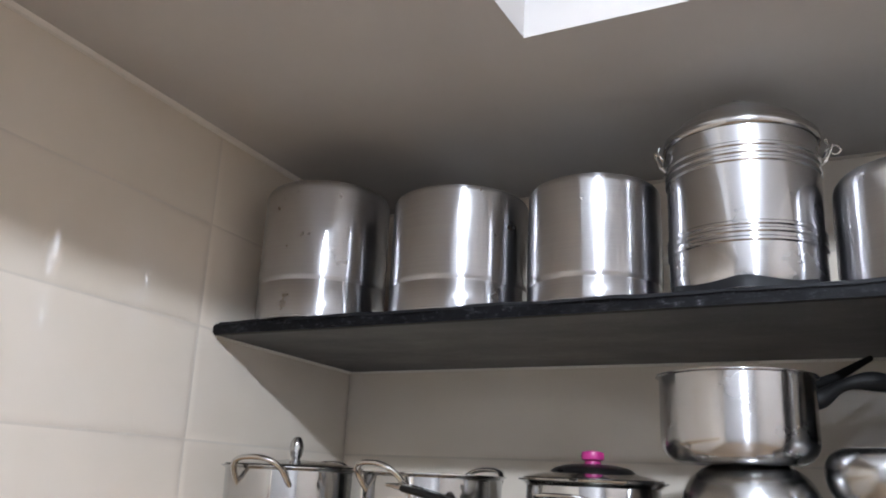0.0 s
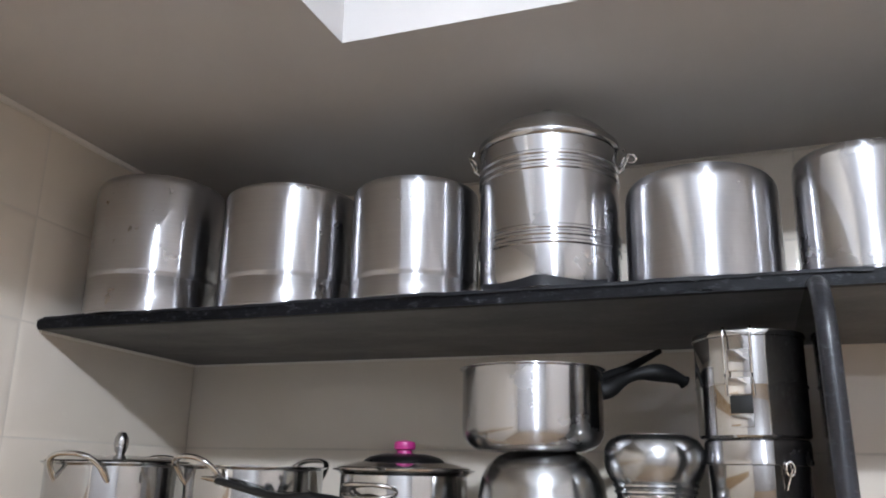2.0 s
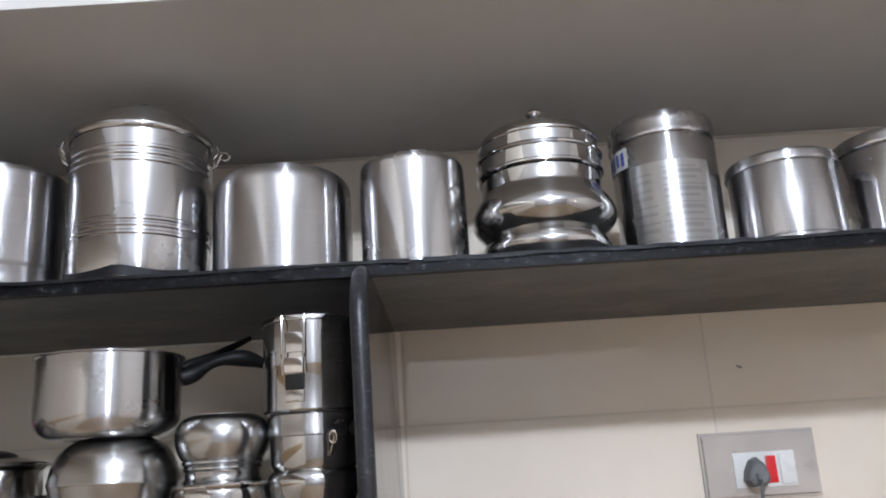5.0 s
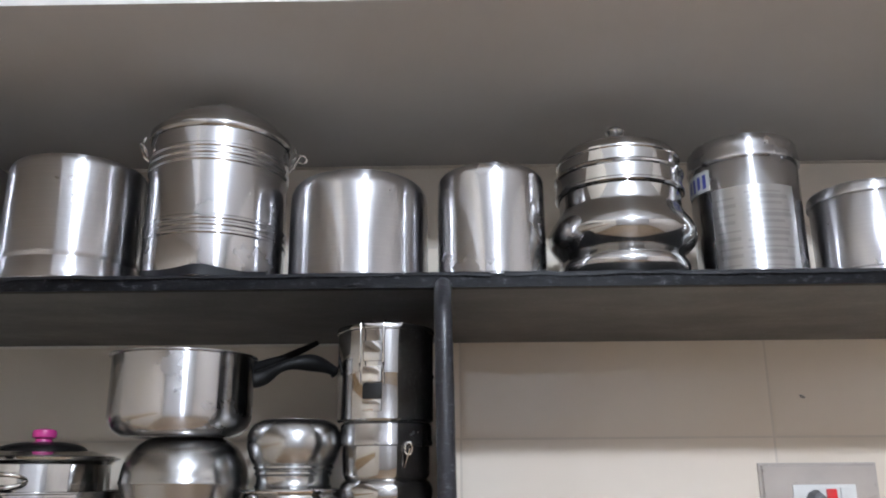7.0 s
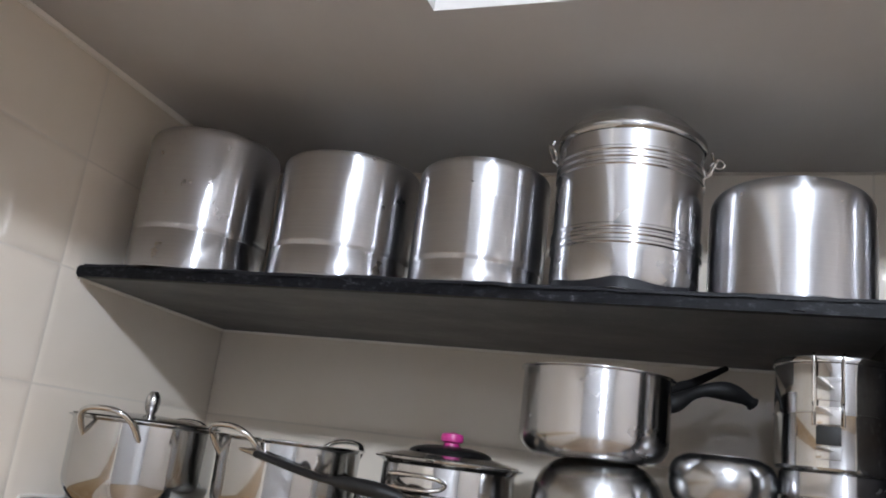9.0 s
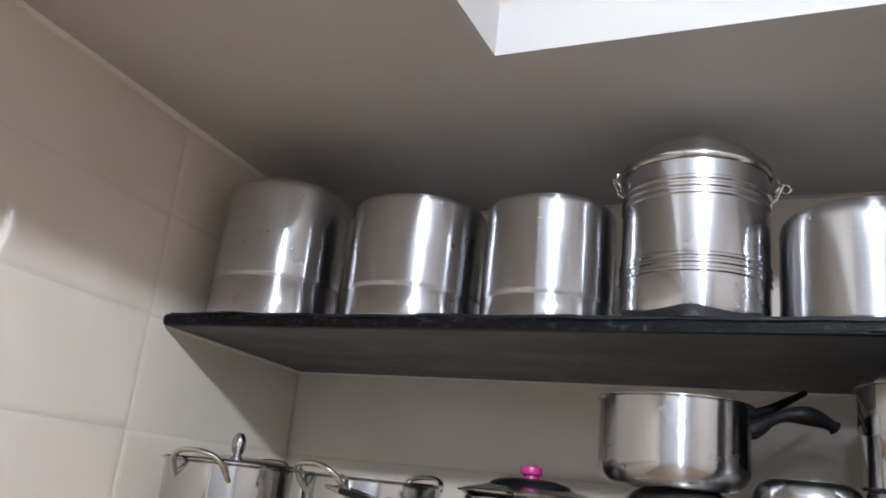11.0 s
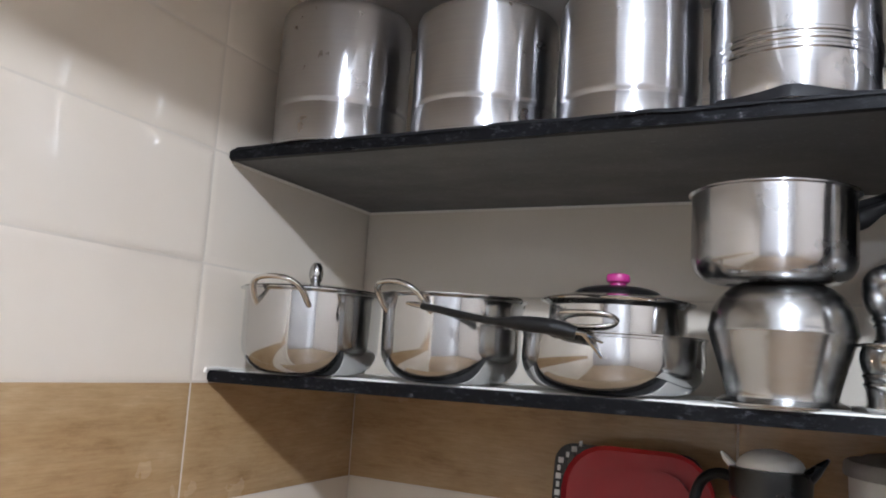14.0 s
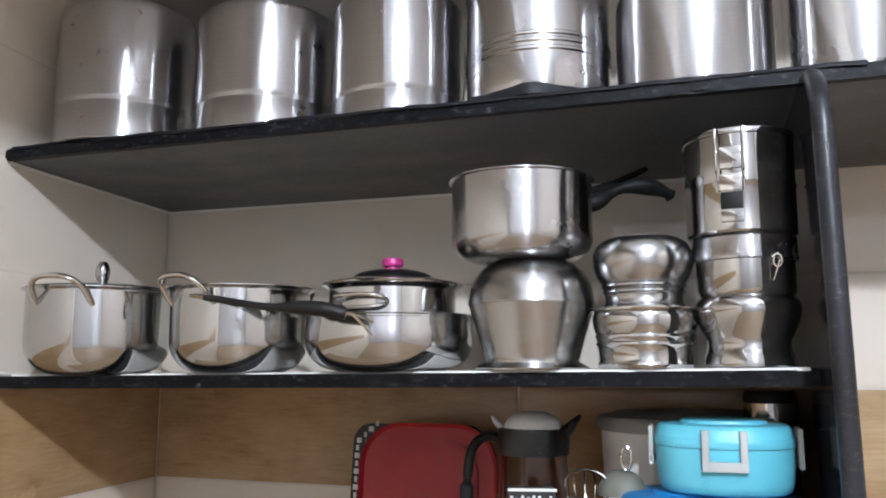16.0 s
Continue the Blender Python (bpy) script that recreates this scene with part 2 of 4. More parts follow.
def lathe(profile, segments=64, closed=False):
    """A turned body from (radius, height) pairs, with poles where the radius is zero."""
    bm = bmesh.new()
    rings = []
    for r, z in profile:
        if r < 1e-6:
            rings.append([bm.verts.new((0, 0, z))])
        else:
            rings.append([bm.verts.new((r * math.cos(2 * math.pi * k / segments), r * math.sin(2 * math.pi * k / segments), z)) for k in range(segments)])
    pairs = list(zip(rings, rings[1:])) + ([(rings[-1], rings[0])] if closed else [])
    for a, b in pairs:
        for k in range(segments):
            j = (k + 1) % segments
            if len(a) == 1 and len(b) == 1:
                continue
            if len(a) == 1:
                bm.faces.new((a[0], b[k], b[j]))
            elif len(b) == 1:
                bm.faces.new((a[k], b[0], a[j]))
            else:
                bm.faces.new((a[k], b[k], b[j], a[j]))
    return bm


def arc(cx, cz, r, a0, a1, steps=6):
    return [(cx + r * math.cos(radians(a0 + (a1 - a0) * k / steps)), cz + r * math.sin(radians(a0 + (a1 - a0) * k / steps))) for k in range(steps + 1)]


def smooth_profile(pts, steps=6):
    """A Catmull-Rom curve through the points."""
    out = []
    p = [pts[0], *pts, pts[-1]]
    for i in range(1, len(p) - 2):
        for k in range(steps):
            t = k / steps
            out.append(tuple(0.5 * (2 * p[i][d] + (p[i + 1][d] - p[i - 1][d]) * t + (2 * p[i - 1][d] - 5 * p[i][d] + 4 * p[i + 1][d] - p[i + 2][d]) * t * t
                             + (3 * p[i][d] - p[i - 1][d] - 3 * p[i + 1][d] + p[i + 2][d]) * t ** 3) for d in range(len(pts[0]))))
    return out + [pts[-1]]


def box(size, at=(0, 0, 0), bevel=0.0, steps=2, bm=None):
    own = bmesh.new()
    bmesh.ops.create_cube(own, size=1)
    bmesh.ops.scale(own, vec=size, verts=own.verts)
    if bevel:
        bmesh.ops.bevel(own, geom=list(own.edges), offset=bevel, segments=steps, affect="EDGES", profile=0.6)
    bmesh.ops.translate(own, vec=at, verts=own.verts)
    if bm is None:
        return own
    me = bpy.data.meshes.new("tmp")
    own.to_mesh(me)
    own.free()
    bm.from_mesh(me)
    bpy.data.meshes.remove(me)
    return bm


def tube(path, r, sides=10, flat=1.0, bm=None):
    """A rod along a path; r may be one number or one for each point; flat squeezes its height."""
    bm = bm or bmesh.new()
    pts = [Vector(p) for p in path]
    rs = r if isinstance(r, (list, tuple)) else [r] * len(pts)
    rings = []
    for i, p in enumerate(pts):
        d = (pts[min(i + 1, len(pts) - 1)] - pts[max(i - 1, 0)]).normalized()
        side = d.cross(Vector((0, 0, 1)))
        side = side.normalized() if side.length > 0.05 else Vector((1, 0, 0))
        up = side.cross(d).normalized()
        rings.append([bm.verts.new(p + side * rs[i] * math.cos(2 * math.pi * k / sides) + up * rs[i] * flat * math.sin(2 * math.pi * k / sides)) for k in range(sides)])
    for a, b in zip(rings, rings[1:]):
        for k in range(sides):
            j = (k + 1) % sides
            bm.faces.new((a[k], a[j], b[j], b[k]))
    bm.faces.new(rings[0][::-1])
    bm.faces.new(rings[-1])
    return bm


def prism(outline, z0, z1):
    bm = bmesh.new()
    lo = [bm.verts.new((x, y, z0)) for x, y in outline]
    hi = [bm.verts.new((x, y, z1)) for x, y in outline]
    bm.faces.new(lo[::-1])
    bm.faces.new(hi)
    for i in range(len(lo)):
        j = (i + 1) % len(lo)
        bm.faces.new((lo[i], lo[j], hi[j], hi[i]))
    return bm


def structure(name, bm, mat, label="", category="structure"):
    return tagged(part(name, bm, mat), label, category, "", "structure")


# ---- the room ----
GAP = 0.0013
wall_back = structure("wall_back", box((EAST + 1.6, 0.15, TOP), ((EAST - 1.2) / 2, BACK + 0.0765, TOP / 2)), GROUT, "grouted kitchen wall carrying glossy cream and brown tiles", "wall")
lx0, lx1 = left_x(SOUTH - 0.2), left_x(BACK)
wall_left = structure("wall_left", prism([(lx0 - 0.0016, SOUTH - 0.2), (lx1 - 0.0016, BACK), (lx1 - 0.16, BACK), (lx0 - 0.16, SOUTH - 0.2)], 0, TOP), GROUT, "grouted side wall carrying glossy cream and brown tiles", "wall")
structure("wall_right", box((0.15, BACK - SOUTH, TOP), (EAST + 0.075, (BACK + SOUTH) / 2, TOP / 2)), ROOM_PAINT, "plain pale painted kitchen side wall", "wall")
structure("wall_opposite", box((EAST + 1.0, 0.15, TOP), ((EAST - 0.9) / 2, SOUTH - 0.075, TOP / 2)), FAR_PAINT, "plain pale grey wall across the kitchen", "wall")
structure("floor", box((EAST + 1.6, BACK - SOUTH + 0.4, 0.1), ((EAST - 1.2) / 2, (BACK + SOUTH) / 2, -0.05)), FLOOR_TILE, "plain brownish tiled kitchen floor", "floor")
structure("ceiling", box((EAST + 1.6, BACK - SOUTH + 0.4, 0.1), ((EAST - 1.2) / 2, (BACK + SOUTH) / 2, TOP + 0.05)), WHITE_PAINT, "white painted room ceiling above the loft", "ceiling")
ly = left_x(LOFT_Y)
structure("loft_slab", prism([(left_x(BACK) + 0.001, BACK - 0.001), (EAST, BACK - 0.001), (EAST, LOFT_Y), (LOFT_X, LOFT_Y), (LOFT_X, SOUTH), (left_x(SOUTH) + 0.001, SOUTH)], LOFT, LOFT + 0.09), LOFT_PAINT, "taupe painted underside of an L-shaped storage loft", "loft")


EDGE = 0.014


def slab(x1, z0, z1, label, rise=None):
    """A shelf: the polished slab, and its rough-cut front edge as a strip of its own."""
    t = thing("granite_shelf", label, "shelf", (0, 0, 0), "granite shelves")
    rng = random.Random(int(x1 * 100))
    y1 = FRONT + EDGE
    body = part("slab", prism([(left_x(BACK) + 0.0015, BACK - 0.0005), (left_x(y1) + 0.0015, y1), (x1, y1), (x1, BACK - 0.0005)], z0, z1), GRANITE, t)
    pts = [(left_x(y1) + 0.0015, y1), (left_x(FRONT) + 0.0015, FRONT)]
    x = left_x(FRONT) + 0.02
    while x < x1 - 0.02:
        pts.append((x, FRONT + rng.uniform(-0.0012, 0.0012)))
        x += rng.uniform(0.012, 0.03)
    bm = prism(pts + [(x1, FRONT), (x1, y1)], z0, z1)
    front = [e for e in bm.edges if all(abs(v.co.y - FRONT) < 0.004 for v in e.verts) and abs(e.verts[0].co.z - e.verts[1].co.z) < 1e-5]
    bmesh.ops.bevel(bm, geom=front, offset=0.0035, segments=2, affect="EDGES")
    edge = part("front_edge", bm, GRANITE_EDGE, t, "rough-cut chipped front edge")
    if rise:
        for ob in (body, edge):
            for v in ob.data.vertices:
                v.co.z += rise(v.co.x) - LOW_TOP
    return t


DIV_X0, DIV_X1 = 0.2004, 0.2244
DIV_Y = 1.003         # the upright stands out in front of the shelves
slab(EAST - 0.002, UP_BOT, UP_TOP, "long black granite shelf with a chipped edge holding canisters")
slab(DIV_X0 + 0.0045, LOW_BOT, LOW_TOP, "shorter black granite shelf with a chipped edge holding cooking pots", low_z)
bm = box((EAST + 1.06, 0.60, 0.03), ((EAST - 1.06) / 2 + 0.005, BACK - 0.302, BENCH - 0.015), 0.004)
tagged(part("stone_worktop", bm, WORKTOP), "beige stone worktop under the shelves holding plastic ware", "worktop", "granite shelves")


def divider():
    """The upright slab, seen from the side a plate whose upper front corner is rounded off."""
    t = thing("granite_upright", "upright black granite slab with a rounded front between the shelves", "upright", (0, 0, 0))
    w, mid, turn = (DIV_X1 - DIV_X0) / 2, (DIV_X0 + DIV_X1) / 2, 0.085
    lean = lambda z: 0.015 * (UP_BOT - z)
    line = [(DIV_Y + w, BENCH + (UP_BOT - turn - BENCH) * k / 12) for k in range(12)]
    line += [(DIV_Y + w + turn - turn * math.cos(radians(a)), UP_BOT - turn + turn * math.sin(radians(a))) for a in range(0, 91, 9)]
    line[-1] = (line[-1][0], UP_BOT - 0.0006)
    bm = bmesh.new()
    cols = [[bm.verts.new((mid + d * w + lean(z), y, z)) for y, z in line + [(BACK - 0.0005, UP_BOT - 0.0006), (BACK - 0.0005, BENCH)]] for d in (-1, 1)]
    bm.faces.new(cols[0])
    bm.faces.new(cols[1][::-1])
    for k in range(len(cols[0])):
        j = (k + 1) % len(cols[0])
        bm.faces.new((cols[0][k], cols[0][j], cols[1][j], cols[1][k]))
    part("slab", bm, GRANITE_POLISHED, t)
    # the half-round nose, swept along the front line
    bm = bmesh.new()
    rng = random.Random(5)
    rings = []
    for k, (y, z) in enumerate(line):
        a, b = line[max(k - 1, 0)], line[min(k + 1, len(line) - 1)]
        dy, dz = b[0] - a[0], b[1] - a[1]
        n = math.hypot(dy, dz)
        oy, oz = -dz / n, dy / n
        j = w * (1 + rng.uniform(-0.05, 0.03))
        rings.append([bm.verts.new((mid + lean(z) + w * math.cos(radians(q)), y + oy * j * math.sin(radians(q)), min(z + oz * j * math.sin(radians(q)), UP_BOT + 0.010))) for q in range(0, 181, 15)])
    for a, b in zip(rings, rings[1:]):
        for k in range(len(a) - 1):
            bm.faces.new((a[k], a[k + 1], b[k + 1], b[k]))
    for r in (rings[0], rings[-1]):
        bm.faces.new(r)
    part("front_edge", bm, GRANITE_NOSE, t, "rounded chipped front edge")


divider()


def liner(name, x0, x1, z, hump, mat, label, wave, seed, drop=0.0, back=0.0):
    """A thin sheet on a shelf that bows up near the front and droops over the edge in waves."""
    bm = bmesh.new()
    cols = int((x1 - x0) / 0.010)
    rows = []
    for k in range(cols + 1):
        x = x0 + (x1 - x0) * k / cols
        w = max(0.0, noise.noise((x * 7, seed, 0)) + 0.35 * noise.noise((x * 27, seed, 3)) + 0.15)
        e = noise.noise((x * 5, seed, 9)) * 0.003
        up = hump * (0.5 + 0.5 * noise.noise((x * 4, seed, 5)))
        front = FRONT + back * (1 + 0.2 * noise.noise((x * 11, seed, 7)))
        rows.append([bm.verts.new((x, y, z + zz)) for y, zz in ((BACK - 0.05, 0.0010), (front + 0.030, 0.0010), (front + 0.016, 0.0012 + up), (front + 0.006, 0.0010 + up * 0.8), (front - 0.0015 + e, 0.0008 + w * wave), (front - 0.0035 + e, w * wave - 0.0012 - drop * (0.6 + 0.5 * noise.noise((x * 9, seed, 2)))))])
    for a, b in zip(rows, rows[1:]):
        for i in range(5):
            bm.faces.new((a[i], a[i + 1], b[i + 1], b[i]))
    top = bmesh.ops.extrude_face_region(bm, geom=list(bm.faces))
    bmesh.ops.translate(bm, vec=(0, 0, 0.0009), verts=[v for v in top["geom"] if isinstance(v, bmesh.types.BMVert)])
    return tagged(part(name, bm, mat), label, "shelf liner")


for x0, x1, back, label in ((-1.045, -0.264, 0.034, "white paper liner set back from the granite shelf's edge"), (-0.260, DIV_X0 - 0.006, 0.004, "white paper liner with a wavy edge on the granite shelf")):
    paper = liner("shelf_liner", x0, x1, LOW_TOP, 0.0016, PAPER, label, 0.0018, 4, back=back)
    for v in paper.data.vertices:
        v.co.z += low_z(v.co.x) - LOW_TOP
liner("shelf_liner", -1.045, 0.28, UP_TOP, 0.002, SHEET, "dark plastic liner with a creased edge on the granite shelf", 0.004, 7, 0.004)
liner("shelf_liner", 0.30, EAST - 0.05, UP_TOP, 0.002, SHEET, "dark plastic liner with a lifted edge on the granite shelf", 0.006, 12, 0.006)


# ---- hanging lamp ----
def hanging_bulb():
    t = thing("hanging_lamp", "bare white bulb in a holder under the ceiling", "lamp", BULB)
    d = lathe([(0, -0.046), *arc(0, 0, 0.046, -80, 60, 10), (0.020, 0.052), (0.018, 0.060), (0, 0.060)], 32)
    part("bulb", d, GLOW, t, "glowing white bulb")
    part("holder", lathe([(0, 0.060), (0.02, 0.060), (0.022, 0.10), (0, 0.10)], 24), WHITE_PLASTIC, t, "white plastic bulb holder")
    part("cord", tube([(0, 0, 0.098), (0, 0, 0.20), (0, 0, TOP - BULB[2])], 0.004), WHITE_PLASTIC, t, "short white hanging cord")


hanging_bulb()


# ---- canisters on the upper shelf ----
def at_upper(x, y):
    return (x, y, UP_TOP + 0.0022)


def drum(x, y, r, top, groove, corner, mat, label, rz=0.0):
    """A steel drum standing upside down, with a pressed groove near its rim."""
    h = top - UP_TOP - 0.0022
    t = thing("steel_drum", label, "steel container", at_upper(x, y), "steel drums on the upper shelf", rz)
    g = groove - UP_TOP
    outer = [(r - 0.004, 0.0), (r + 0.0012, 0.0006), (r + 0.0015, 0.003), (r, 0.0045)]
    if groove:
        outer += [(r, g - 0.004), (r - 0.0014, g - 0.0016), (r - 0.0014, g + 0.0012), (r + 0.0006, g + 0.004), (r + 0.0004, g + 0.010)]
    outer += [(r, h * 0.6), (r - 0.0008, h - corner)]
    outer += [(r - 0.0008 - corner + a, b) for a, b in arc(0, h - corner, corner, 8, 82, 7)]
    outer += [(r * 0.74, h - 0.001), (0, h - 0.001)]
    part("base_disc", lathe([(r * 0.73, h - 0.001), (r * 0.73, h + 0.0012), (r * 0.70, h + 0.0016), (r * 0.68, h + 0.0004), (0, h + 0.0006)], 56), mat, t, "pressed round base turned upwards")
    inner = [(r * 0.3, h - 0.003), (r - 0.004 - corner * 0.8, h - 0.003), (r - 0.004, h - corner), (r - 0.004, 0.0)]
    part("body", lathe(outer + [(0, h - 0.003)] + inner, 72), mat, t)
    return t


drum(-0.902, 1.206, 0.1175, 2.020, 1.829, 0.022, BRUSHED, "tall brushed steel drum standing upside down beside the tiled wall", 20)
drum(-0.6235, 1.221, 0.1190, 1.975, 1.811, 0.012, BRUSHED, "brushed steel drum with a pressed groove standing upside down", 75)
drum(-0.378, 1.210, 0.1055, 1.963, 1.797, 0.016, BRUSHED, "brushed steel drum with a streaky sheen standing upside down", 140)
drum(0.077, 1.216, 0.1095, 1.936, 0, 0.030, BRUSHED, "squat satin steel drum with rounded shoulders standing upside down", 200)
drum(0.287, 1.195, 0.0840, 1.942, 0, 0.018, SATIN, "narrow steel drum with small dents standing upside down", 260)


def band(r, z, d=0.0022, w=0.0038):
    return [(r, z - w), (r + d, z - w * 0.45), (r + d, z + w * 0.45), (r, z + w)]


def clasp_canister(x, y):
    """The tall canister with ringed bands, a domed lid and a wire clasp."""
    r = 0.1075
    z = lambda v: v - UP_TOP - 0.0022
    t = thing("lidded_canister", "tall polished steel canister with ringed bands and a wire clasp", "steel container", at_upper(x, y))
    prof = [(0, 0.004), (r * 0.80, 0.004), (r * 0.84, 0.0), (r - 0.006, 0.0), (r - 0.003, 0.012), (r, 0.024)]
    prof += band(r, z(1.830)) + band(r, z(1.842)) + band(r, z(1.852)) + band(r, z(1.944)) + band(r, z(1.955)) + band(r, z(1.966)) + [(r, z(1.996)), (r - 0.003, z(1.998)), (r - 0.003, z(1.90)), (0, z(1.90))]
    part("body", lathe(prof, 72), SATIN, t)
    rl = r + 0.0035
    lid = [(rl - 0.002, z(1.995)), (rl, z(1.997)), (rl + 0.001, z(2.002)), (rl, z(2.009)), (rl - 0.003, z(2.012)), (rl - 0.006, z(2.0125))]
    lid += smooth_profile([(rl - 0.008, z(2.014)), (0.090, z(2.031)), (0.064, z(2.049)), (0.030, z(2.061)), (0.008, z(2.064))], 4) + [(0, z(2.064)), (0, z(2.052)), (rl * 0.7, z(2.022)), (rl - 0.004, z(2.006))]
    lid_ob = part("lid", lathe(lid, 72), MIRROR, t, "domed steel lid with a rolled rim")
    part("knob", lathe([(0.010, z(2.062)), (0.008, z(2.067)), (0.012, z(2.072)), (0.010, z(2.077)), (0, z(2.078))], 24), MIRROR, lid_ob)
    for a, nm in ((8, "clasp"), (200, "hinge")):
        ca, sa = math.cos(radians(a)), math.sin(radians(a))
        base = Vector((ca, sa, 0))
        side = Vector((-sa, ca, 0))
        bm = bmesh.new()
        loop = [base * (r + 0.003) + side * (0.012 * math.cos(q)) + Vector((0, 0, z(1.985) + 0.010 * math.sin(q))) + base * (0.008 + 0.006 * math.sin(q)) for q in [2 * math.pi * k / 16 for k in range(17)]]
        tube(loop, 0.0022, 8, bm=bm)
        tube([base * (r + 0.001) + Vector((0, 0, z(1.965))), base * (r + 0.010) + Vector((0, 0, z(1.972))), base * (r + 0.016) + Vector((0, 0, z(1.990))), base * (r + 0.010) + Vector((0, 0, z(2.004)))], 0.0025, 8, bm=bm)
        if nm == "clasp":
            ring = [base * (r + 0.022) + side * 0.006 + base * (0.007 * math.cos(q)) + Vector((0, 0, z(1.990) + 0.007 * math.sin(q))) for q in [2 * math.pi * k / 12 for k in range(13)]]
            tube(ring, 0.0022, 8, bm=bm)
        part(nm, bm, WIRE, t, "bent steel wire " + nm)
    return t


clasp_canister(-0.149, 1.203)


def paper_scrap(x, y):
    bm = bmesh.new()
    n = 14
    pts_lo, pts_hi = [], []
    for k in range(n + 1):
        a = radians(-150 + 120 * k / n)
        rr = 0.1085 + 0.002 * math.sin(k * 1.9)
        pts_lo.append(bm.verts.new((rr * math.cos(a) * 1.0, rr * math.sin(a) * 0.98, 0.0)))
        pts_hi.append(bm.verts.new(((rr - 0.001) * math.cos(a), (rr - 0.001) * math.sin(a) * 0.98, 0.013 + 0.0035 * math.sin(k * 0.9 + 1))))
    for k in range(n):
        bm.faces.new((pts_lo[k], pts_lo[k + 1], pts_hi[k + 1], pts_hi[k]))
    ext = bmesh.ops.extrude_face_region(bm, geom=list(bm.faces))
    for v in [g for g in ext["geom"] if isinstance(g, bmesh.types.BMVert)]:
        v.co.x *= 1.012
        v.co.y *= 1.012
    ob = part("folded_sheet", bm, SHEET)
    ob.matrix_basis = pose(x, y, UP_TOP + 0.0022)
    return tagged(ob, "creased dark plastic sheet wrapped round a canister's foot", "sheet")


paper_scrap(-0.149, 1.203)


def bulb_canister(x, y):
    """The waisted canister with two bulges and a stepped lid."""
    z = lambda v: v - UP_TOP - 0.0022
    t = thing("bulging_canister", "mirror polished steel canister with bulging belly and knobbed lid", "steel container", at_upper(x, y))
    prof = smooth_profile([(0.070, 0.0), (0.088, 0.001), (0.096, z(1.775)), (0.102, z(1.787)), (0.099, z(1.800)), (0.092, z(1.809))], 4)
    prof += smooth_profile([(0.0925, z(1.8095)), (0.101, z(1.816)), (0.112, z(1.829)), (0.116, z(1.843)), (0.111, z(1.860)), (0.102, z(1.874)), (0.0965, z(1.884))], 5)
    prof += [(0.096, z(1.887)), (0.096, z(1.908)), (0.089, z(1.909)), (0.089, z(1.85)), (0, z(1.85))]
    part("body", lathe([(0, 0.0)] + prof, 72), MIRROR, t)
    lid = [(0.089, z(1.9095)), (0.0995, z(1.9095)), (0.1025, z(1.912)), (0.1025, z(1.915)), (0.0995, z(1.9175)), (0.0995, z(1.938)), (0.1025, z(1.940)), (0.1030, z(1.943)), (0.1005, z(1.946)), (0.0965, z(1.947)), (0.0965, z(1.964)), (0.0985, z(1.966)), (0.0985, z(1.969))]
    lid += smooth_profile([(0.0960, z(1.972)), (0.0915, z(1.980)), (0.080, z(1.988)), (0.058, z(1.998)), (0.032, z(2.007)), (0.010, z(2.012))], 4)
    lid += [(0, z(2.014)), (0, z(2.000)), (0.07, z(1.975)), (0.088, z(1.94))]
    lo = part("lid", lathe(lid, 72), MIRROR, t, "stepped steel lid with ringed bands")
    part("knob", lathe([(0, z(2.010)), (0.009, z(2.013)), (0.007, z(2.018)), (0.013, z(2.022)), (0.0155, z(2.028)), (0.011, z(2.034)), (0, z(2.036))], 28), MIRROR, lo, "small round steel knob")
    return t


bulb_canister(0.495, 1.220)


def label_patch(r, a0, a1, z0, z1, off=0.0006, steps=14):
    bm = bmesh.new()
    lo, hi = [], []
    for k in range(steps + 1):
        a = radians(a0 + (a1 - a0) * k / steps)
        lo.append(bm.verts.new(((r + off) * math.cos(a), (r + off) * math.sin(a), z0)))
        hi.append(bm.verts.new(((r + off) * math.cos(a), (r + off) * math.sin(a), z1)))
    for k in range(steps):
        bm.faces.new((lo[k], lo[k + 1], hi[k + 1], hi[k]))
    return bm


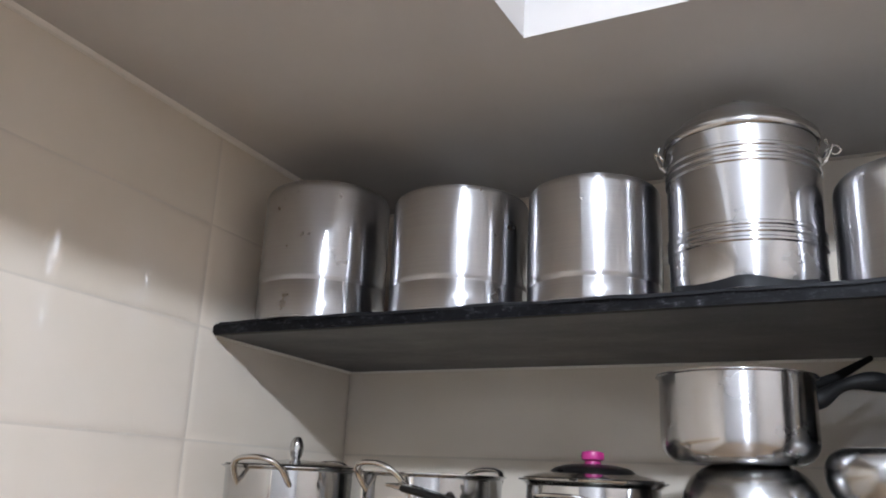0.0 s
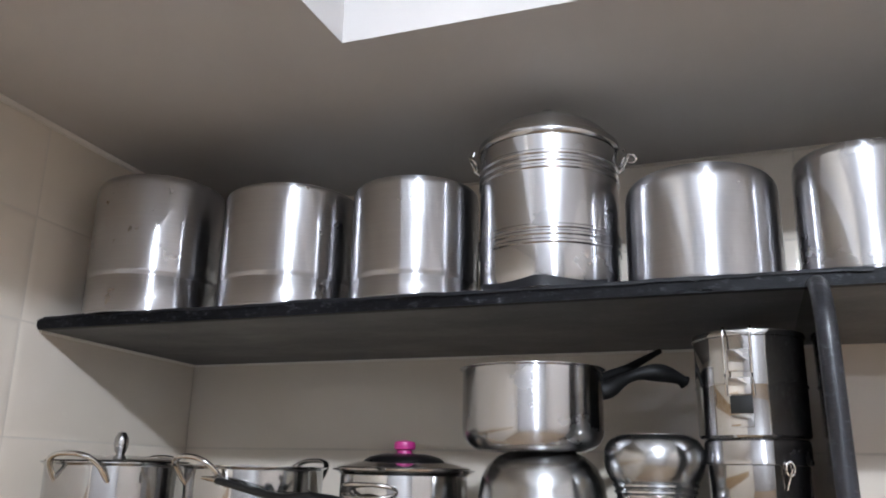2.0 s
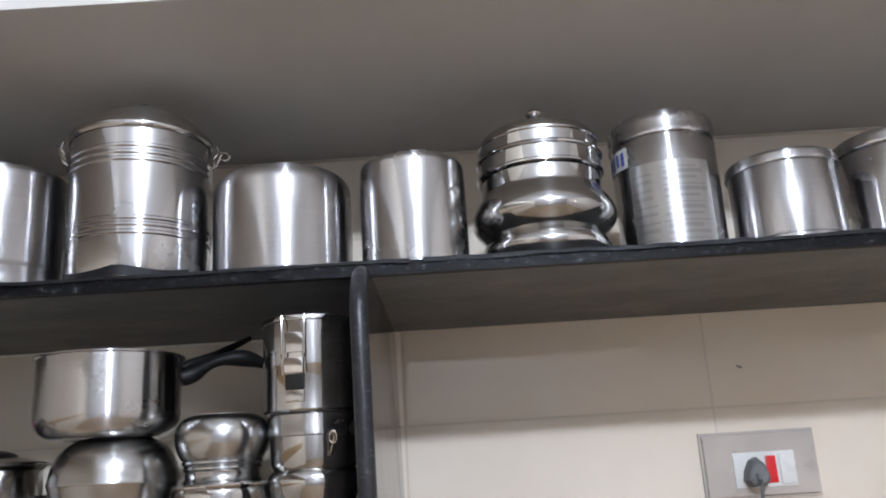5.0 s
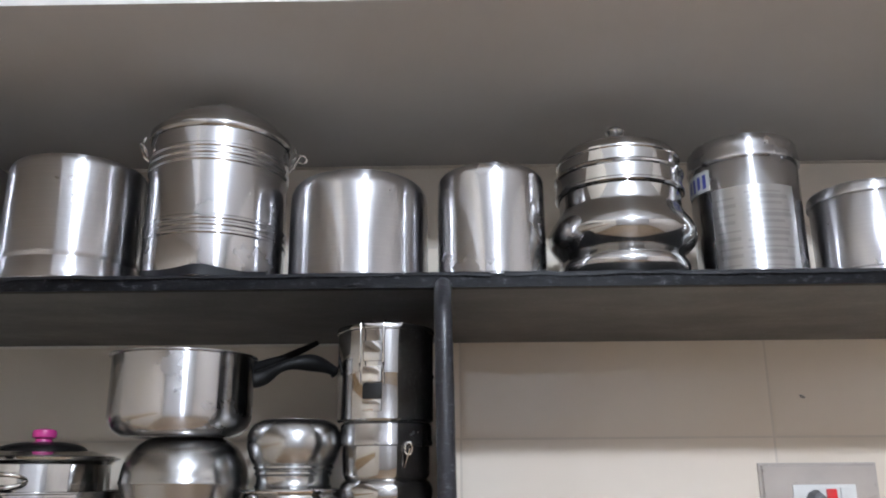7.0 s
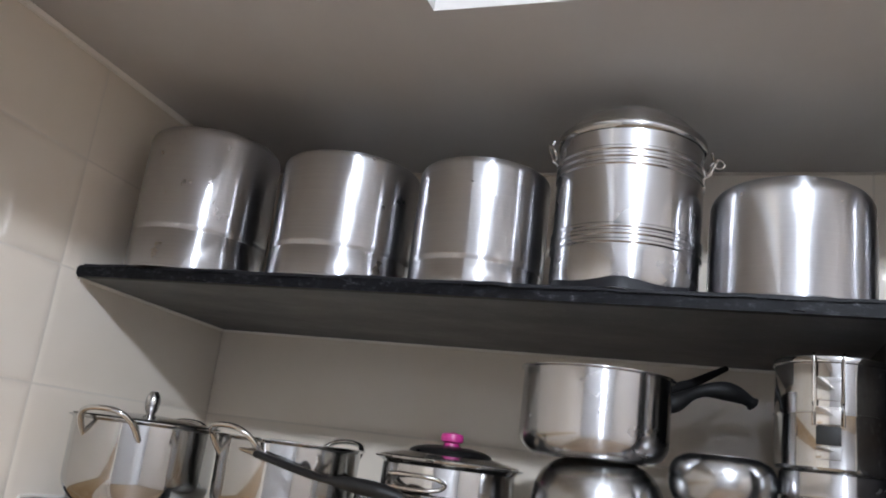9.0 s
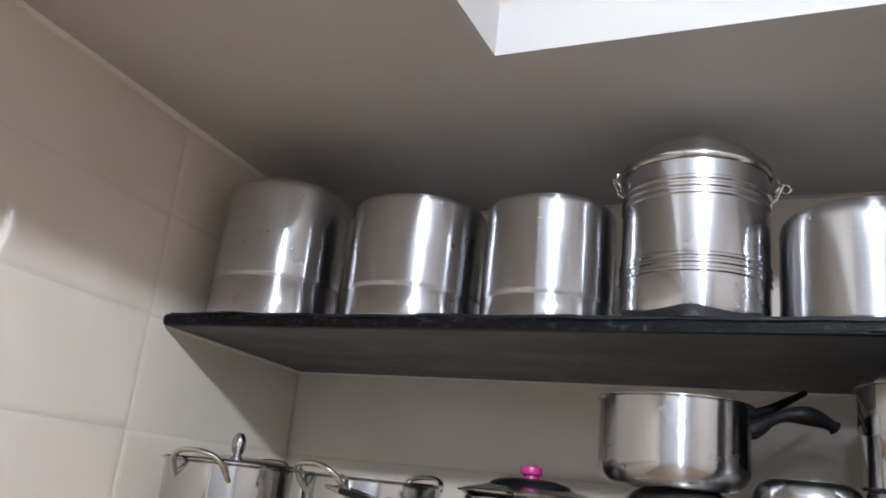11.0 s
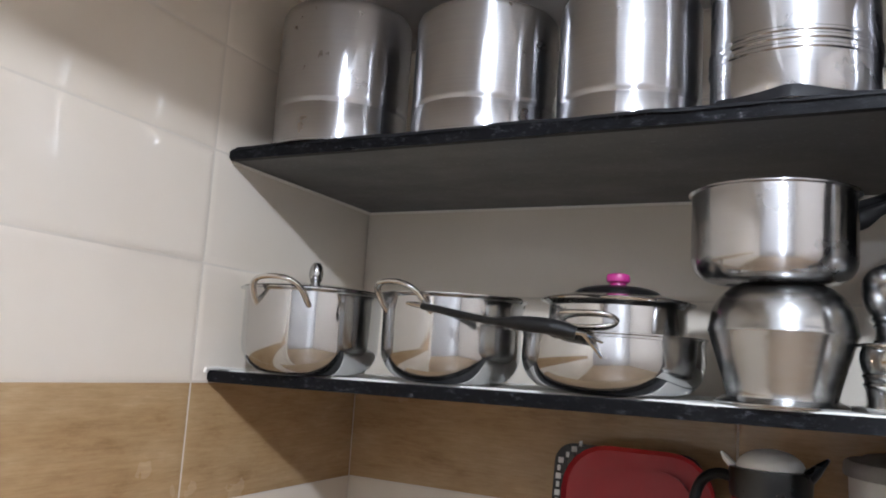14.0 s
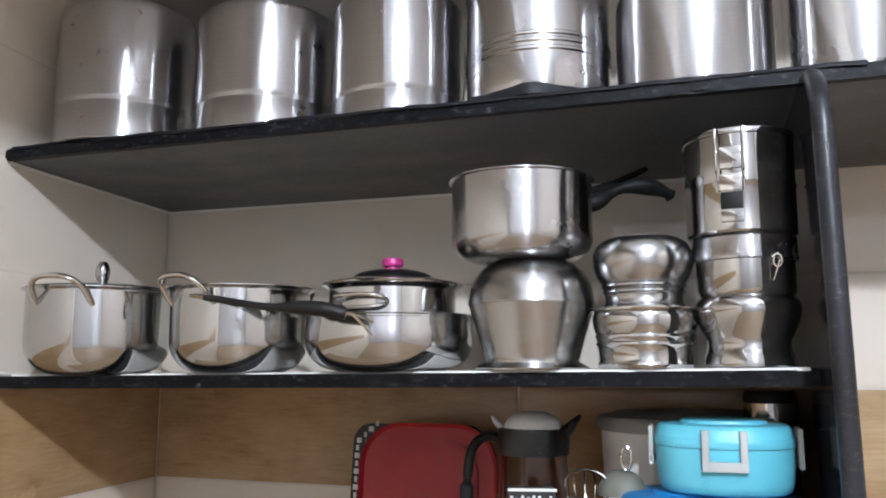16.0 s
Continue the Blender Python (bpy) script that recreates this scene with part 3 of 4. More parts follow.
def lidded_tin(x, y, r, seam, top, label, mat, rz=0, printed=False):
    z = lambda v: v - UP_TOP - 0.0022
    t = thing("lidded_tin", label, "steel container", at_upper(x, y), "lidded tins on the upper shelf", rz)
    part("body", lathe([(0, 0), (r - 0.004, 0), (r, 0.003), (r, 0.012), *band(r, 0.016, 0.001, 0.002), (r, z(seam) - 0.004), (r - 0.002, z(seam)), (r - 0.002, z(seam) - 0.02), (0, z(seam) - 0.02)], 64), mat, t)
    c = min(0.02, (top - seam) * 0.6)
    lid = [(r - 0.001, z(seam) - 0.004), (r + 0.0034, z(seam) - 0.004), (r + 0.0040, z(seam) - 0.001), (r + 0.0030, z(seam) + 0.003), (r + 0.0024, z(top) - c)]
    lid += [(r + 0.0024 - c + a, b) for a, b in arc(0, z(top) - c, c, 10, 84, 6)] + [(r * 0.6, z(top) + 0.001), (0, z(top) + 0.002), (0, z(top) - 0.004), (r - 0.006, z(top) - c)]
    part("lid", lathe(lid, 64), mat, t, "pressed steel lid")
    if printed:
        h = z(seam)
        p = part("label", label_patch(r, -146, -56, h * 0.07, h * 0.74), PRINT, t, "pale etched label with rows of unreadable print")
        rng = random.Random(3)
        for k in range(13):
            zz = h * (0.10 + 0.048 * k)
            part("print_bar", label_patch(r, -110 + rng.uniform(-3, 3), -66 + rng.uniform(-8, 6), zz, zz + h * (0.012 + 0.010 * (k % 3)), 0.0010), PRINT_BAR, p)
        for k in range(9):
            zz = h * (0.11 + 0.066 * k)
            part("print_bar", label_patch(r, -142 + rng.uniform(-2, 2), -119 + rng.uniform(-4, 2), zz, zz + h * (0.016 + 0.012 * (k % 2)), 0.0010, 6), PRINT_BAR, p)
        mark = part("maker_mark", label_patch(r, -196, -146, h * 0.76, h * 0.93, 0.0008), PRINT_PALE, t, "pale printed mark with dark blue strokes")
        for k in range(5):
            part("print_stroke", label_patch(r, -192 + 9 * k, -187 + 9 * k, h * (0.785 + 0.01 * (k % 2)), h * 0.90, 0.0012, 3), PRINT_BLUE, mark)
    return t


lidded_tin(0.706, 1.245, 0.0845, 1.967, 2.006, "tall steel tin with a printed label and rounded lid", SATIN, 0, True)
lidded_tin(0.884, 1.215, 0.0835, 1.898, 1.914, "short steel tin with a flat lid", BRUSHED, 40)
lidded_tin(1.085, 1.240, 0.0900, 1.930, 1.952, "steel tin with a flat lid at the row's end", SATIN, 90)


# ---- cooking pots on the lower shelf ----
def at_lower(x, y):
    return (x, y, low_z(x) + 0.0024)


def vessel(r, h, corner, lip=0.004, wall=0.0022, base=None, flare=0.0):
    """An open pot: outer side, rolled lip and inner side."""
    b = base or r - corner
    prof = [(0, 0.002), (b * 0.8, 0.002), (b * 0.86, 0.0)]
    prof += [(r - corner + a, z) for a, z in arc(0, corner, corner, -90, 0, 8)] if base is None else smooth_profile([(b, 0.0), (b + (r - b) * 0.52, h * 0.09), (b + (r - b) * 0.86, h * 0.28), (r, h * 0.55), (r - 0.001, h * 0.92)], 5)
    prof += [(r + flare * 0.3, h - 0.006), (r + flare, h - 0.003), (r + flare + lip, h - 0.0016), (r + flare + lip, h), (r + flare, h + 0.0006), (r - wall + flare * 0.3, h - 0.004), (r - wall, h * 0.5)]
    if base is None:
        prof += [(r - corner + a * 0.95, z + wall) for a, z in arc(0, corner, corner, 0, -90, 6)]
    else:
        prof += [(b + (r - b) * 0.7, h * 0.3), (b, wall * 2)]
    return prof + [(0, wall + 0.002)]


def loop_handle(r, z, angle, width=0.046, rise=0.030, out=0.032, thick=0.0052, drop=0.012):
    """A bent rod that leaves the pot's side, bows up and out and comes back."""
    pts = []
    for k in range(25):
        q = math.pi * k / 24
        c, e = math.cos(q), math.sin(q)
        w = width * math.copysign(abs(c) ** 0.8, c)
        bow = math.sqrt(max(0.0, r * r - w * w)) - r
        pts.append(Vector((r - 0.003 + bow * (1 - e) + out * e ** 0.6, w, z - drop * (1 - e) ** 3 + rise * e ** 0.8)))
    m = Matrix.Rotation(radians(angle), 3, "Z")
    return tube([m @ p for p in pts], thick, 12, 0.8)


def stock_pot(x, y, r, top, handles, label, mat, lid=False):
    h = top - low_z(x) - 0.0024
    t = thing("stock_pot", label, "cooking pot", at_lower(x, y), "stock pots on the lower shelf")
    part("body", lathe(vessel(r, h, 0.050, 0.004, flare=0.0045), 80), mat, t)
    for a in handles:
        part("handle", loop_handle(r, h - 0.018, a), WIRE, t, "bent steel loop handle")
    if lid:
        lp = [(r - 0.003, h + 0.001), (r + 0.002, h + 0.001), (r + 0.003, h + 0.0025), (r - 0.004, h + 0.004), (r * 0.8, h + 0.006), (r * 0.5, h + 0.010), (0, h + 0.013), (0, h + 0.010), (r * 0.7, h + 0.004)]
        lo = part("lid", lathe(lp, 72), mat, t, "low steel lid")
        kb = lathe([(0.007, h + 0.011), (0.008, h + 0.016), *smooth_profile([(0.0085, h + 0.016), (0.0110, h + 0.024), (0.0120, h + 0.032), (0.0105, h + 0.042), (0.0060, h + 0.050)], 4), (0, h + 0.0515)], 28)
        part("knob", kb, MIRROR, lo, "pear-shaped steel knob")
    return t


stock_pot(-0.893, 1.160, 0.114, 1.515, (-80, 100), "mirror polished steel pot with loop handles and a lid", MIRROR, True)
stock_pot(-0.640, 1.188, 0.109, 1.513, (-105, 75), "mirror polished open steel pot with loop handles", MIRROR)


def wok(x, y):
    """The rounded pan with a long black handle to one side."""
    h = 1.466 - low_z(x) - 0.0024
    t = thing("frying_pan", "rounded polished steel pan with a long black handle", "pan", at_lower(x, y))
    part("body", lathe(vessel(0.128, h, 0.05, 0.003, base=0.078), 80), MIRROR, t)
    hz = 1.455 - low_z(x)
    p0 = Vector((-0.006, -0.127, hz - 0.004))
    br = bmesh.new()
    for dz in (-0.020, 0.0):
        tube([p0 + Vector((0.030, 0.004, dz - 0.002)), p0 + Vector((0.026, -0.014, dz * 0.6 + 0.002)), p0 + Vector((0.016, -0.034, 0.007)), p0 + Vector((0.000, -0.044, 0.009))], [0.0026, 0.0028, 0.0034, 0.0045], 10, 0.8, bm=br)
    part("bracket", br, WIRE, t, "bent steel handle bracket")
    way = smooth_profile([(0.010, -0.042, 0.007), (-0.020, -0.050, 0.013), (-0.060, -0.048, 0.016), (-0.105, -0.042, 0.018), (-0.150, -0.030, 0.024), (-0.205, -0.014, 0.033), (-0.232, -0.006, 0.037)], 4)
    pts = [p0 + Vector(v) for v in way]
    rad = [0.0105 + 0.0030 * math.sin(math.pi * min(1, k / 10)) if k < 10 else max(0.0068, 0.0105 - 0.0018 * (k - 9)) for k in range(len(pts))]
    part("handle", tube(pts, rad, 14, 0.78), BAKELITE, t, "long tapering black handle")
    e = pts[-1]
    part("handle_tip", tube([e + Vector((0.006, 0, -0.001)), e + Vector((-0.016, 0.002, 0.003)), e + Vector((-0.030, 0.003, 0.004))], [0.0062, 0.0056, 0.0035], 12, 0.7), WIRE, t, "steel handle tip")
    return t


wok(-0.384, 1.197)


def serving_pot(x, y):
    """The covered pot that sits inside the pan."""
    z0 = low_z(x) + 0.008
    t = thing("covered_pot", "polished steel pot with black lid and pink knob in the pan", "cooking pot", (x, y, z0))
    h = 1.511 - z0
    part("body", lathe([(0, 0.0), (0.060, 0.0), *[(0.070 + a, b) for a, b in arc(0, 0.026, 0.026, -80, 0, 6)], (0.0965, h * 0.75), (0.0955, h - 0.008), (0.099, h - 0.004), (0.107, h - 0.001), (0.108, h + 0.0012), (0.099, h + 0.0014), (0.094, h - 0.004), (0.094, 0.03), (0, 0.004)], 72), MIRROR, t)
    for a in (-98, 82):
        ring = []
        for k in range(29):
            q = 2 * math.pi * k / 28
            turn = radians(a) + 0.44 * math.copysign(abs(math.cos(q)) ** 0.7, math.cos(q))
            rr = 0.0985 + 0.016 * max(0.0, 1 - abs(math.cos(q)) ** 4)
            ring.append((rr * math.cos(turn), rr * math.sin(turn), h - 0.030 + 0.0095 * math.sin(q)))
        part("handle", tube(ring, 0.0030, 10), WIRE, t, "flat oval steel side handle")
    lp = [(0.094, h + 0.002), (0.100, h + 0.002), (0.101, h + 0.0035), (0.092, h + 0.0055), (0.078, h + 0.0085), (0.064, h + 0.0120), (0.058, h + 0.0125)]
    part("lid_rim", lathe(lp + [(0.058, h + 0.004)], 64, True), MIRROR, t, "steel lid rim")
    lid = part("lid", lathe([(0.0605, h + 0.010), *smooth_profile([(0.0615, h + 0.0125), (0.054, h + 0.0185), (0.034, h + 0.0235), (0.016, h + 0.0245)], 4), (0, h + 0.0245), (0, h + 0.012)], 64), BLACK_LID, t, "domed black lid")
    part("knob", lathe([(0, h + 0.0235), (0.012, h + 0.0245), (0.011, h + 0.029), (0.0160, h + 0.031), (0.0170, h + 0.036), (0.0155, h + 0.0415), (0.009, h + 0.0435), (0, h + 0.044)], 32), PINK, lid, "bright pink plastic knob")


serving_pot(-0.376, 1.187)


def upturned_handi(x, y):
    t = thing("upturned_pot", "round bellied worn steel pot standing upside down", "cooking pot", at_lower(x, y))
    z = lambda v: v - low_z(x) - 0.0024
    prof = [(0.064, 0), (0.0735, 0.0), (0.0745, 0.0025), (0.070, 0.005)] + smooth_profile([(0.067, 0.008), (0.0665, 0.016), (0.072, 0.036), (0.081, 0.066), (0.0875, z(1.472)), (0.0885, z(1.4755))], 4)
    prof += [(0.0895, z(1.4765)), (0.0893, z(1.479))] + smooth_profile([(0.0885, z(1.482)), (0.0845, z(1.502)), (0.075, z(1.520)), (0.062, z(1.532)), (0.054, z(1.5365))], 5) + [(0.050, z(1.5375)), (0, z(1.5375))]
    part("base_disc", lathe([(0.049, z(1.5372)), (0.050, z(1.5384)), (0.046, z(1.5388)), (0.044, z(1.538)), (0, z(1.538))], 56), OLD, t, "flat round base turned upwards")
    part("foot_ring", lathe([(0.0700, 0.0045), (0.0765, 0.001), (0.0795, 0.0012), (0.0802, 0.0035), (0.0775, 0.0058), (0.069, 0.0105)], 64, True), OLD, t, "rolled rim at the mouth")
    part("body", lathe(prof + [(0, z(1.536)), (0.05, z(1.534)), (0.08, z(1.50)), (0.085, z(1.47)), (0.064, 0.012)], 80), OLD, t)


upturned_handi(-0.157, 1.166)


def saucepan(x, y):
    z0 = 1.5390
    h = 1.6535 - z0
    t = thing("saucepan", "steel saucepan with black handles standing on an upturned pot", "saucepan", (x, y, z0))
    part("body", lathe(vessel(0.100, h, 0.030, 0.0045), 80), SATIN, t)
    a = radians(32)
    d = Vector((math.cos(a), math.sin(a), 0))
    side = Vector((-math.sin(a), math.cos(a), 0))
    way = smooth_profile([(0.098, h - 0.028), (0.118, h - 0.022), (0.142, h - 0.007), (0.170, h + 0.003), (0.200, h + 0.005), (0.226, h - 0.001), (0.242, h - 0.009)], 4)
    rad = [0.012 + 0.003 * math.sin(k * 0.5) for k in range(len(way) - 2)] + [0.0115, 0.006]
    part("handle", tube([d * q + Vector((0, 0, v)) for q, v in way], rad, 14, 0.9), BAKELITE, t, "curved black handle with finger grips")
    b = radians(46)
    e = Vector((math.cos(b), math.sin(b), 0))
    part("handle", tube([e * 0.097 + Vector((0, 0, h - 0.016)), e * 0.125 + Vector((0, 0, h - 0.002)), e * 0.170 + Vector((0, 0, h + 0.014)), e * 0.236 + Vector((0, 0, h + 0.047))], [0.010, 0.010, 0.009, 0.0055], 12, 0.8), BAKELITE, t, "thin rising black handle")
    part("rivet_plate", tube([d * 0.094 + Vector((0, 0, h - 0.040)), d * 0.1035 + Vector((0, 0, h - 0.034)), d * 0.1035 + Vector((0, 0, h - 0.018))], 0.009, 8, 0.5), WIRE, t, "steel handle plate")


saucepan(-0.168, 1.160)


def small_pots(x, y):
    z = lambda v: v - low_z(x) - 0.0024
    t = thing("small_pot", "small ringed steel pot under another one", "cooking pot", at_lower(x, y), "small stacked pots")
    prof = [(0, 0), (0.052, 0), (0.060, 0.001), (0.0625, 0.006), (0.0605, 0.012), (0.062, z(1.414)), *band(0.0635, z(1.420), 0.0016, 0.003), *band(0.0645, z(1.430), 0.0016, 0.003)]
    prof += smooth_profile([(0.066, z(1.436)), (0.0685, z(1.446)), (0.0685, z(1.456)), (0.066, z(1.463))], 4) + [(0.064, z(1.4675)), (0, z(1.468))]
    part("body", lathe(prof, 64), MIRROR, t)
    part("rim", lathe([(0.066, z(1.463)), (0.0705, z(1.4635)), (0.0712, z(1.4655)), (0.0700, z(1.4675)), (0.064, z(1.4682))], 64, True), WIRE, t, "rolled steel rim")
    u = thing("small_pot", "small bellied steel pot standing upside down on another", "cooking pot", (x, y, 1.4687), "small stacked pots")
    w = lambda v: v - 1.4687
    prof = [(0, 0), (0.053, 0), (0.054, 0.003), (0.0515, 0.006), (0.051, w(1.484)), *band(0.0525, w(1.489), 0.0016, 0.0025), *band(0.0545, w(1.497), 0.0016, 0.0025)]
    prof += smooth_profile([(0.057, w(1.502)), (0.0625, w(1.512)), (0.0665, w(1.527)), (0.0655, w(1.542)), (0.059, w(1.554)), (0.050, w(1.5605)), (0.046, w(1.561))], 5) + [(0.044, w(1.5595)), (0.020, w(1.560)), (0, w(1.560))]
    part("body", lathe(prof, 64), OLD, u)
    part("base_disc", lathe([(0.046, w(1.5600)), (0.046, w(1.5618)), (0.043, w(1.5622)), (0.041, w(1.5610)), (0, w(1.5612))], 48), OLD, u, "flat round base turned upwards")


small_pots(-0.001, 1.157)


def tiffin(x, y):
    z = lambda v: v - low_z(x) - 0.0024
    t = thing("wide_necked_pot", "polished steel pot with a lid and wire loop", "cooking pot", at_lower(x, y))
    prof = [(0, 0), (0.048, 0), (0.055, 0.002), (0.056, 0.010), (0.052, 0.022), (0.051, z(1.418))] + smooth_profile([(0.052, z(1.425)), (0.060, z(1.442)), (0.0655, z(1.460)), (0.064, z(1.472)), (0.058, z(1.480))], 5)
    prof += [(0.0595, z(1.482)), (0.0615, z(1.486)), (0.0615, z(1.524)), (0, z(1.524))]
    part("body", lathe(prof, 64), MIRROR, t)
    lid = part("lid", lathe([(0, z(1.5245)), (0.062, z(1.5245)), (0.0655, z(1.525)), (0.066, z(1.529)), (0.065, z(1.533)), (0.065, z(1.553)), (0.062, z(1.556)), (0, z(1.557))], 64), SATIN, t, "deep steel lid")
    ring = [Vector((0.036, -0.052, z(1.520))) + Vector((0.005 * math.cos(q), -0.008, 0.008 * math.sin(q))) for q in [2 * math.pi * k / 14 for k in range(15)]]
    bm = tube(ring, 0.0018, 8)
    tube([(0.034, -0.054, z(1.53)), (0.037, -0.062, z(1.52)), (0.031, -0.058, z(1.495))], 0.0016, 8, bm=bm)
    part("wire_loop", bm, WIRE, t, "bent wire loop")
    u = thing("tiffin_carrier", "two tier steel lunch carrier with wire clips", "lunch carrier", (x - 0.002, y, 1.5568))
    h1, h2 = 0.067, 0.135
    part("lower_tier", lathe([(0, 0), (0.066, 0), (0.069, 0.003), (0.069, h1 - 0.005), (0.0705, h1 - 0.003), (0.0705, h1 - 0.0005), (0, h1 - 0.0005)], 64), MIRROR, u)
    part("upper_tier", lathe([(0, h1), (0.0685, h1), (0.069, h1 + 0.003), (0.069, h2 - 0.010), (0.0708, h2 - 0.009), (0.0712, h2 - 0.006), (0.070, h2 - 0.002), (0.064, h2), (0.05, h2 - 0.001), (0, h2 - 0.0005)], 64), MIRROR, u)
    ang = radians(-100)
    out = Matrix.Rotation(ang + math.pi / 2, 3, "Z")
    for s in (-1, 1):
        c = [out @ Vector((s * 0.0165, -o, zz)) for zz, o in ((0.050, 0.0715), (0.064, 0.0745), (h1 + 0.010, 0.0765), (0.10, 0.0755), (h2 - 0.012, 0.0750), (h2 - 0.003, 0.0735), (h2 + 0.001, 0.068))]
        part("clip_wire", tube(c, 0.0015, 8), WIRE, u, "upright steel clip wire")
    # the solid black plate paints the shade in the gap between steel plates
    for z0, z1, d, mat in ((0.012, 0.027, 0.0702, MIRROR), (0.0285, 0.050, 0.0698, BAKELITE), (0.0515, 0.0725, 0.0722, WIRE), (0.080, 0.108, 0.0700, MIRROR)):
        bm = box((0.027, 0.004, z1 - z0), (0, -d, (z0 + z1) / 2), 0.0012)
        bmesh.ops.rotate(bm, cent=(0, 0, 0), matrix=out, verts=bm.verts)
        part("clip_plate", bm, mat, u, "black plate standing in for the clip's shaded gap" if mat is BAKELITE else "small steel clip plate")


tiffin(0.129, 1.158)


# ---- plastic ware on the worktop ----
def rounded_panel(w, h, d, r, inset=0.0, steps=6):
    """A rounded upright panel in the x-z plane with softened edges."""
    out = []
    for cx, cz, a0 in ((w / 2 - r, h - r, 0), (-w / 2 + r, h - r, 90), (-w / 2 + r, r, 180), (w / 2 - r, r, 270)):
        out += [(cx + x, cz + z) for x, z in arc(0, 0, r, a0, a0 + 90, steps)]
    bm = bmesh.new()
    fr = [bm.verts.new((x, -d / 2, z)) for x, z in out]
    bk = [bm.verts.new((x, d / 2, z)) for x, z in out]
    f = bm.faces.new(fr)
    bm.faces.new(bk[::-1])
    for i in range(len(fr)):
        j = (i + 1) % len(fr)
        bm.faces.new((fr[i], bk[i], bk[j], fr[j]))
    if inset:
        bmesh.ops.inset_region(bm, faces=[f], thickness=inset, depth=0)
        bmesh.ops.inset_region(bm, faces=[f], thickness=0.007, depth=-0.009)
    bmesh.ops.bevel(bm, geom=[e for e in bm.edges if e.is_manifold and e.calc_face_angle() > 1.2], offset=min(0.003, d * 0.3), segments=2, affect="EDGES")
    return bm


def leaning(ob, x, y, tilt, rz=0.0):
    ob.matrix_basis = pose(x, y, BENCH + 0.001, tilt, 0, rz)
    return ob


tray = part("serving_tray", rounded_panel(0.262, 0.266, 0.014, 0.078, 0.022), RED)
part("inner_panel", rounded_panel(0.190, 0.196, 0.006, 0.055), RED, tray, "raised red centre panel").matrix_basis = pose(0, -0.0025, 0.036)
tagged(leaning(tray, -0.418, 1.455, -7, 2), "dark red plastic tray leaning upright under the shelf", "tray")
ptray = thing("patterned_tray", "black and white patterned tray leaning behind the red one", "tray", (-0.425, 1.478, BENCH + 0.001))
ptray.matrix_basis = pose(-0.445, 1.482, BENCH + 0.001, -7, 0, 2)
part("panel", rounded_panel(0.262, 0.262, 0.008, 0.035), BLACK_LID, ptray)
for k in range(13):
    along = 0.10 + 0.0145 * k
    bend = max(0.0, along - 0.227)
    part("white_dash", box((0.006 + 0.004 * (k % 2), 0.004, 0.010), (-0.122 + bend * 0.8, -0.0035, min(along, 0.227 + bend * 0.75)), 0.001), WHITE_PLASTIC, ptray)


def glass_jug(x, y):
    t = thing("glass_jug", "brownish glass jug with a pale lid and black handle", "jug", (x, y, BENCH + 0.001))
    H = 0.285
    part("glass", lathe([(0, 0.0), (0.050, 0), (0.055, 0.004), (0.056, 0.12), (0.052, 0.20), (0.050, 0.245), (0.0475, 0.245), (0.0495, 0.20), (0.053, 0.12), (0.052, 0.007), (0, 0.006)], 48), GLASS, t, "brownish glass body").visible_shadow = False
    part("collar", lathe([(0.0505, 0.236), (0.0535, 0.236), (0.0545, 0.242), (0.0560, 0.268), (0.0545, 0.275), (0.030, 0.277), (0.030, 0.270), (0.0500, 0.266)], 48, True), BLACK_LID, t, "black plastic collar")
    part("lid", lathe([(0, 0.272), (0.046, 0.272), *smooth_profile([(0.046, 0.277), (0.040, 0.288), (0.026, 0.297), (0.010, 0.301)], 4), (0, 0.302)], 40), OFFWHITE, t, "pale domed lid")
    sp = tube([(0.040, 0, 0.262), (0.056, -0.004, 0.276), (0.074, -0.006, 0.296)], [0.022, 0.015, 0.004], 10, 0.6)
    part("spout", sp, BLACK_LID, t, "black pouring spout")
    part("thumb_tab", tube([(-0.046, 0, 0.270), (-0.060, -0.002, 0.284), (-0.066, -0.002, 0.292)], [0.010, 0.008, 0.003], 8, 0.6), OFFWHITE, t, "pale thumb tab")
    hp = smooth_profile([(-0.046, -0.010, 0.258), (-0.070, -0.014, 0.262), (-0.092, -0.018, 0.245), (-0.101, -0.020, 0.200), (-0.101, -0.020, 0.130), (-0.088, -0.016, 0.070), (-0.054, -0.008, 0.050)], 5)
    part("handle", tube(hp, 0.011, 12, 0.7), BAKELITE, t, "curved black handle")


glass_jug(-0.184, 1.300)


def storage_pot(x, y):
    t = thing("storage_container", "off-white round container with a grey lid", "container", (x, y, BENCH + 0.001))
    part("body", lathe([(0, 0), (0.118, 0), (0.124, 0.006), (0.132, 0.270), (0.128, 0.272), (0.12, 0.01), (0, 0.008)], 64), OFFWHITE, t)
    part("lid", lathe([(0.128, 0.271), (0.138, 0.271), (0.1395, 0.276), (0.138, 0.288), (0.134, 0.292), (0.118, 0.2935), (0.110, 0.299), (0, 0.300), (0, 0.29), (0.12, 0.285)], 64), GREY_LID, t, "flat grey lid")


storage_pot(0.040, 1.405)


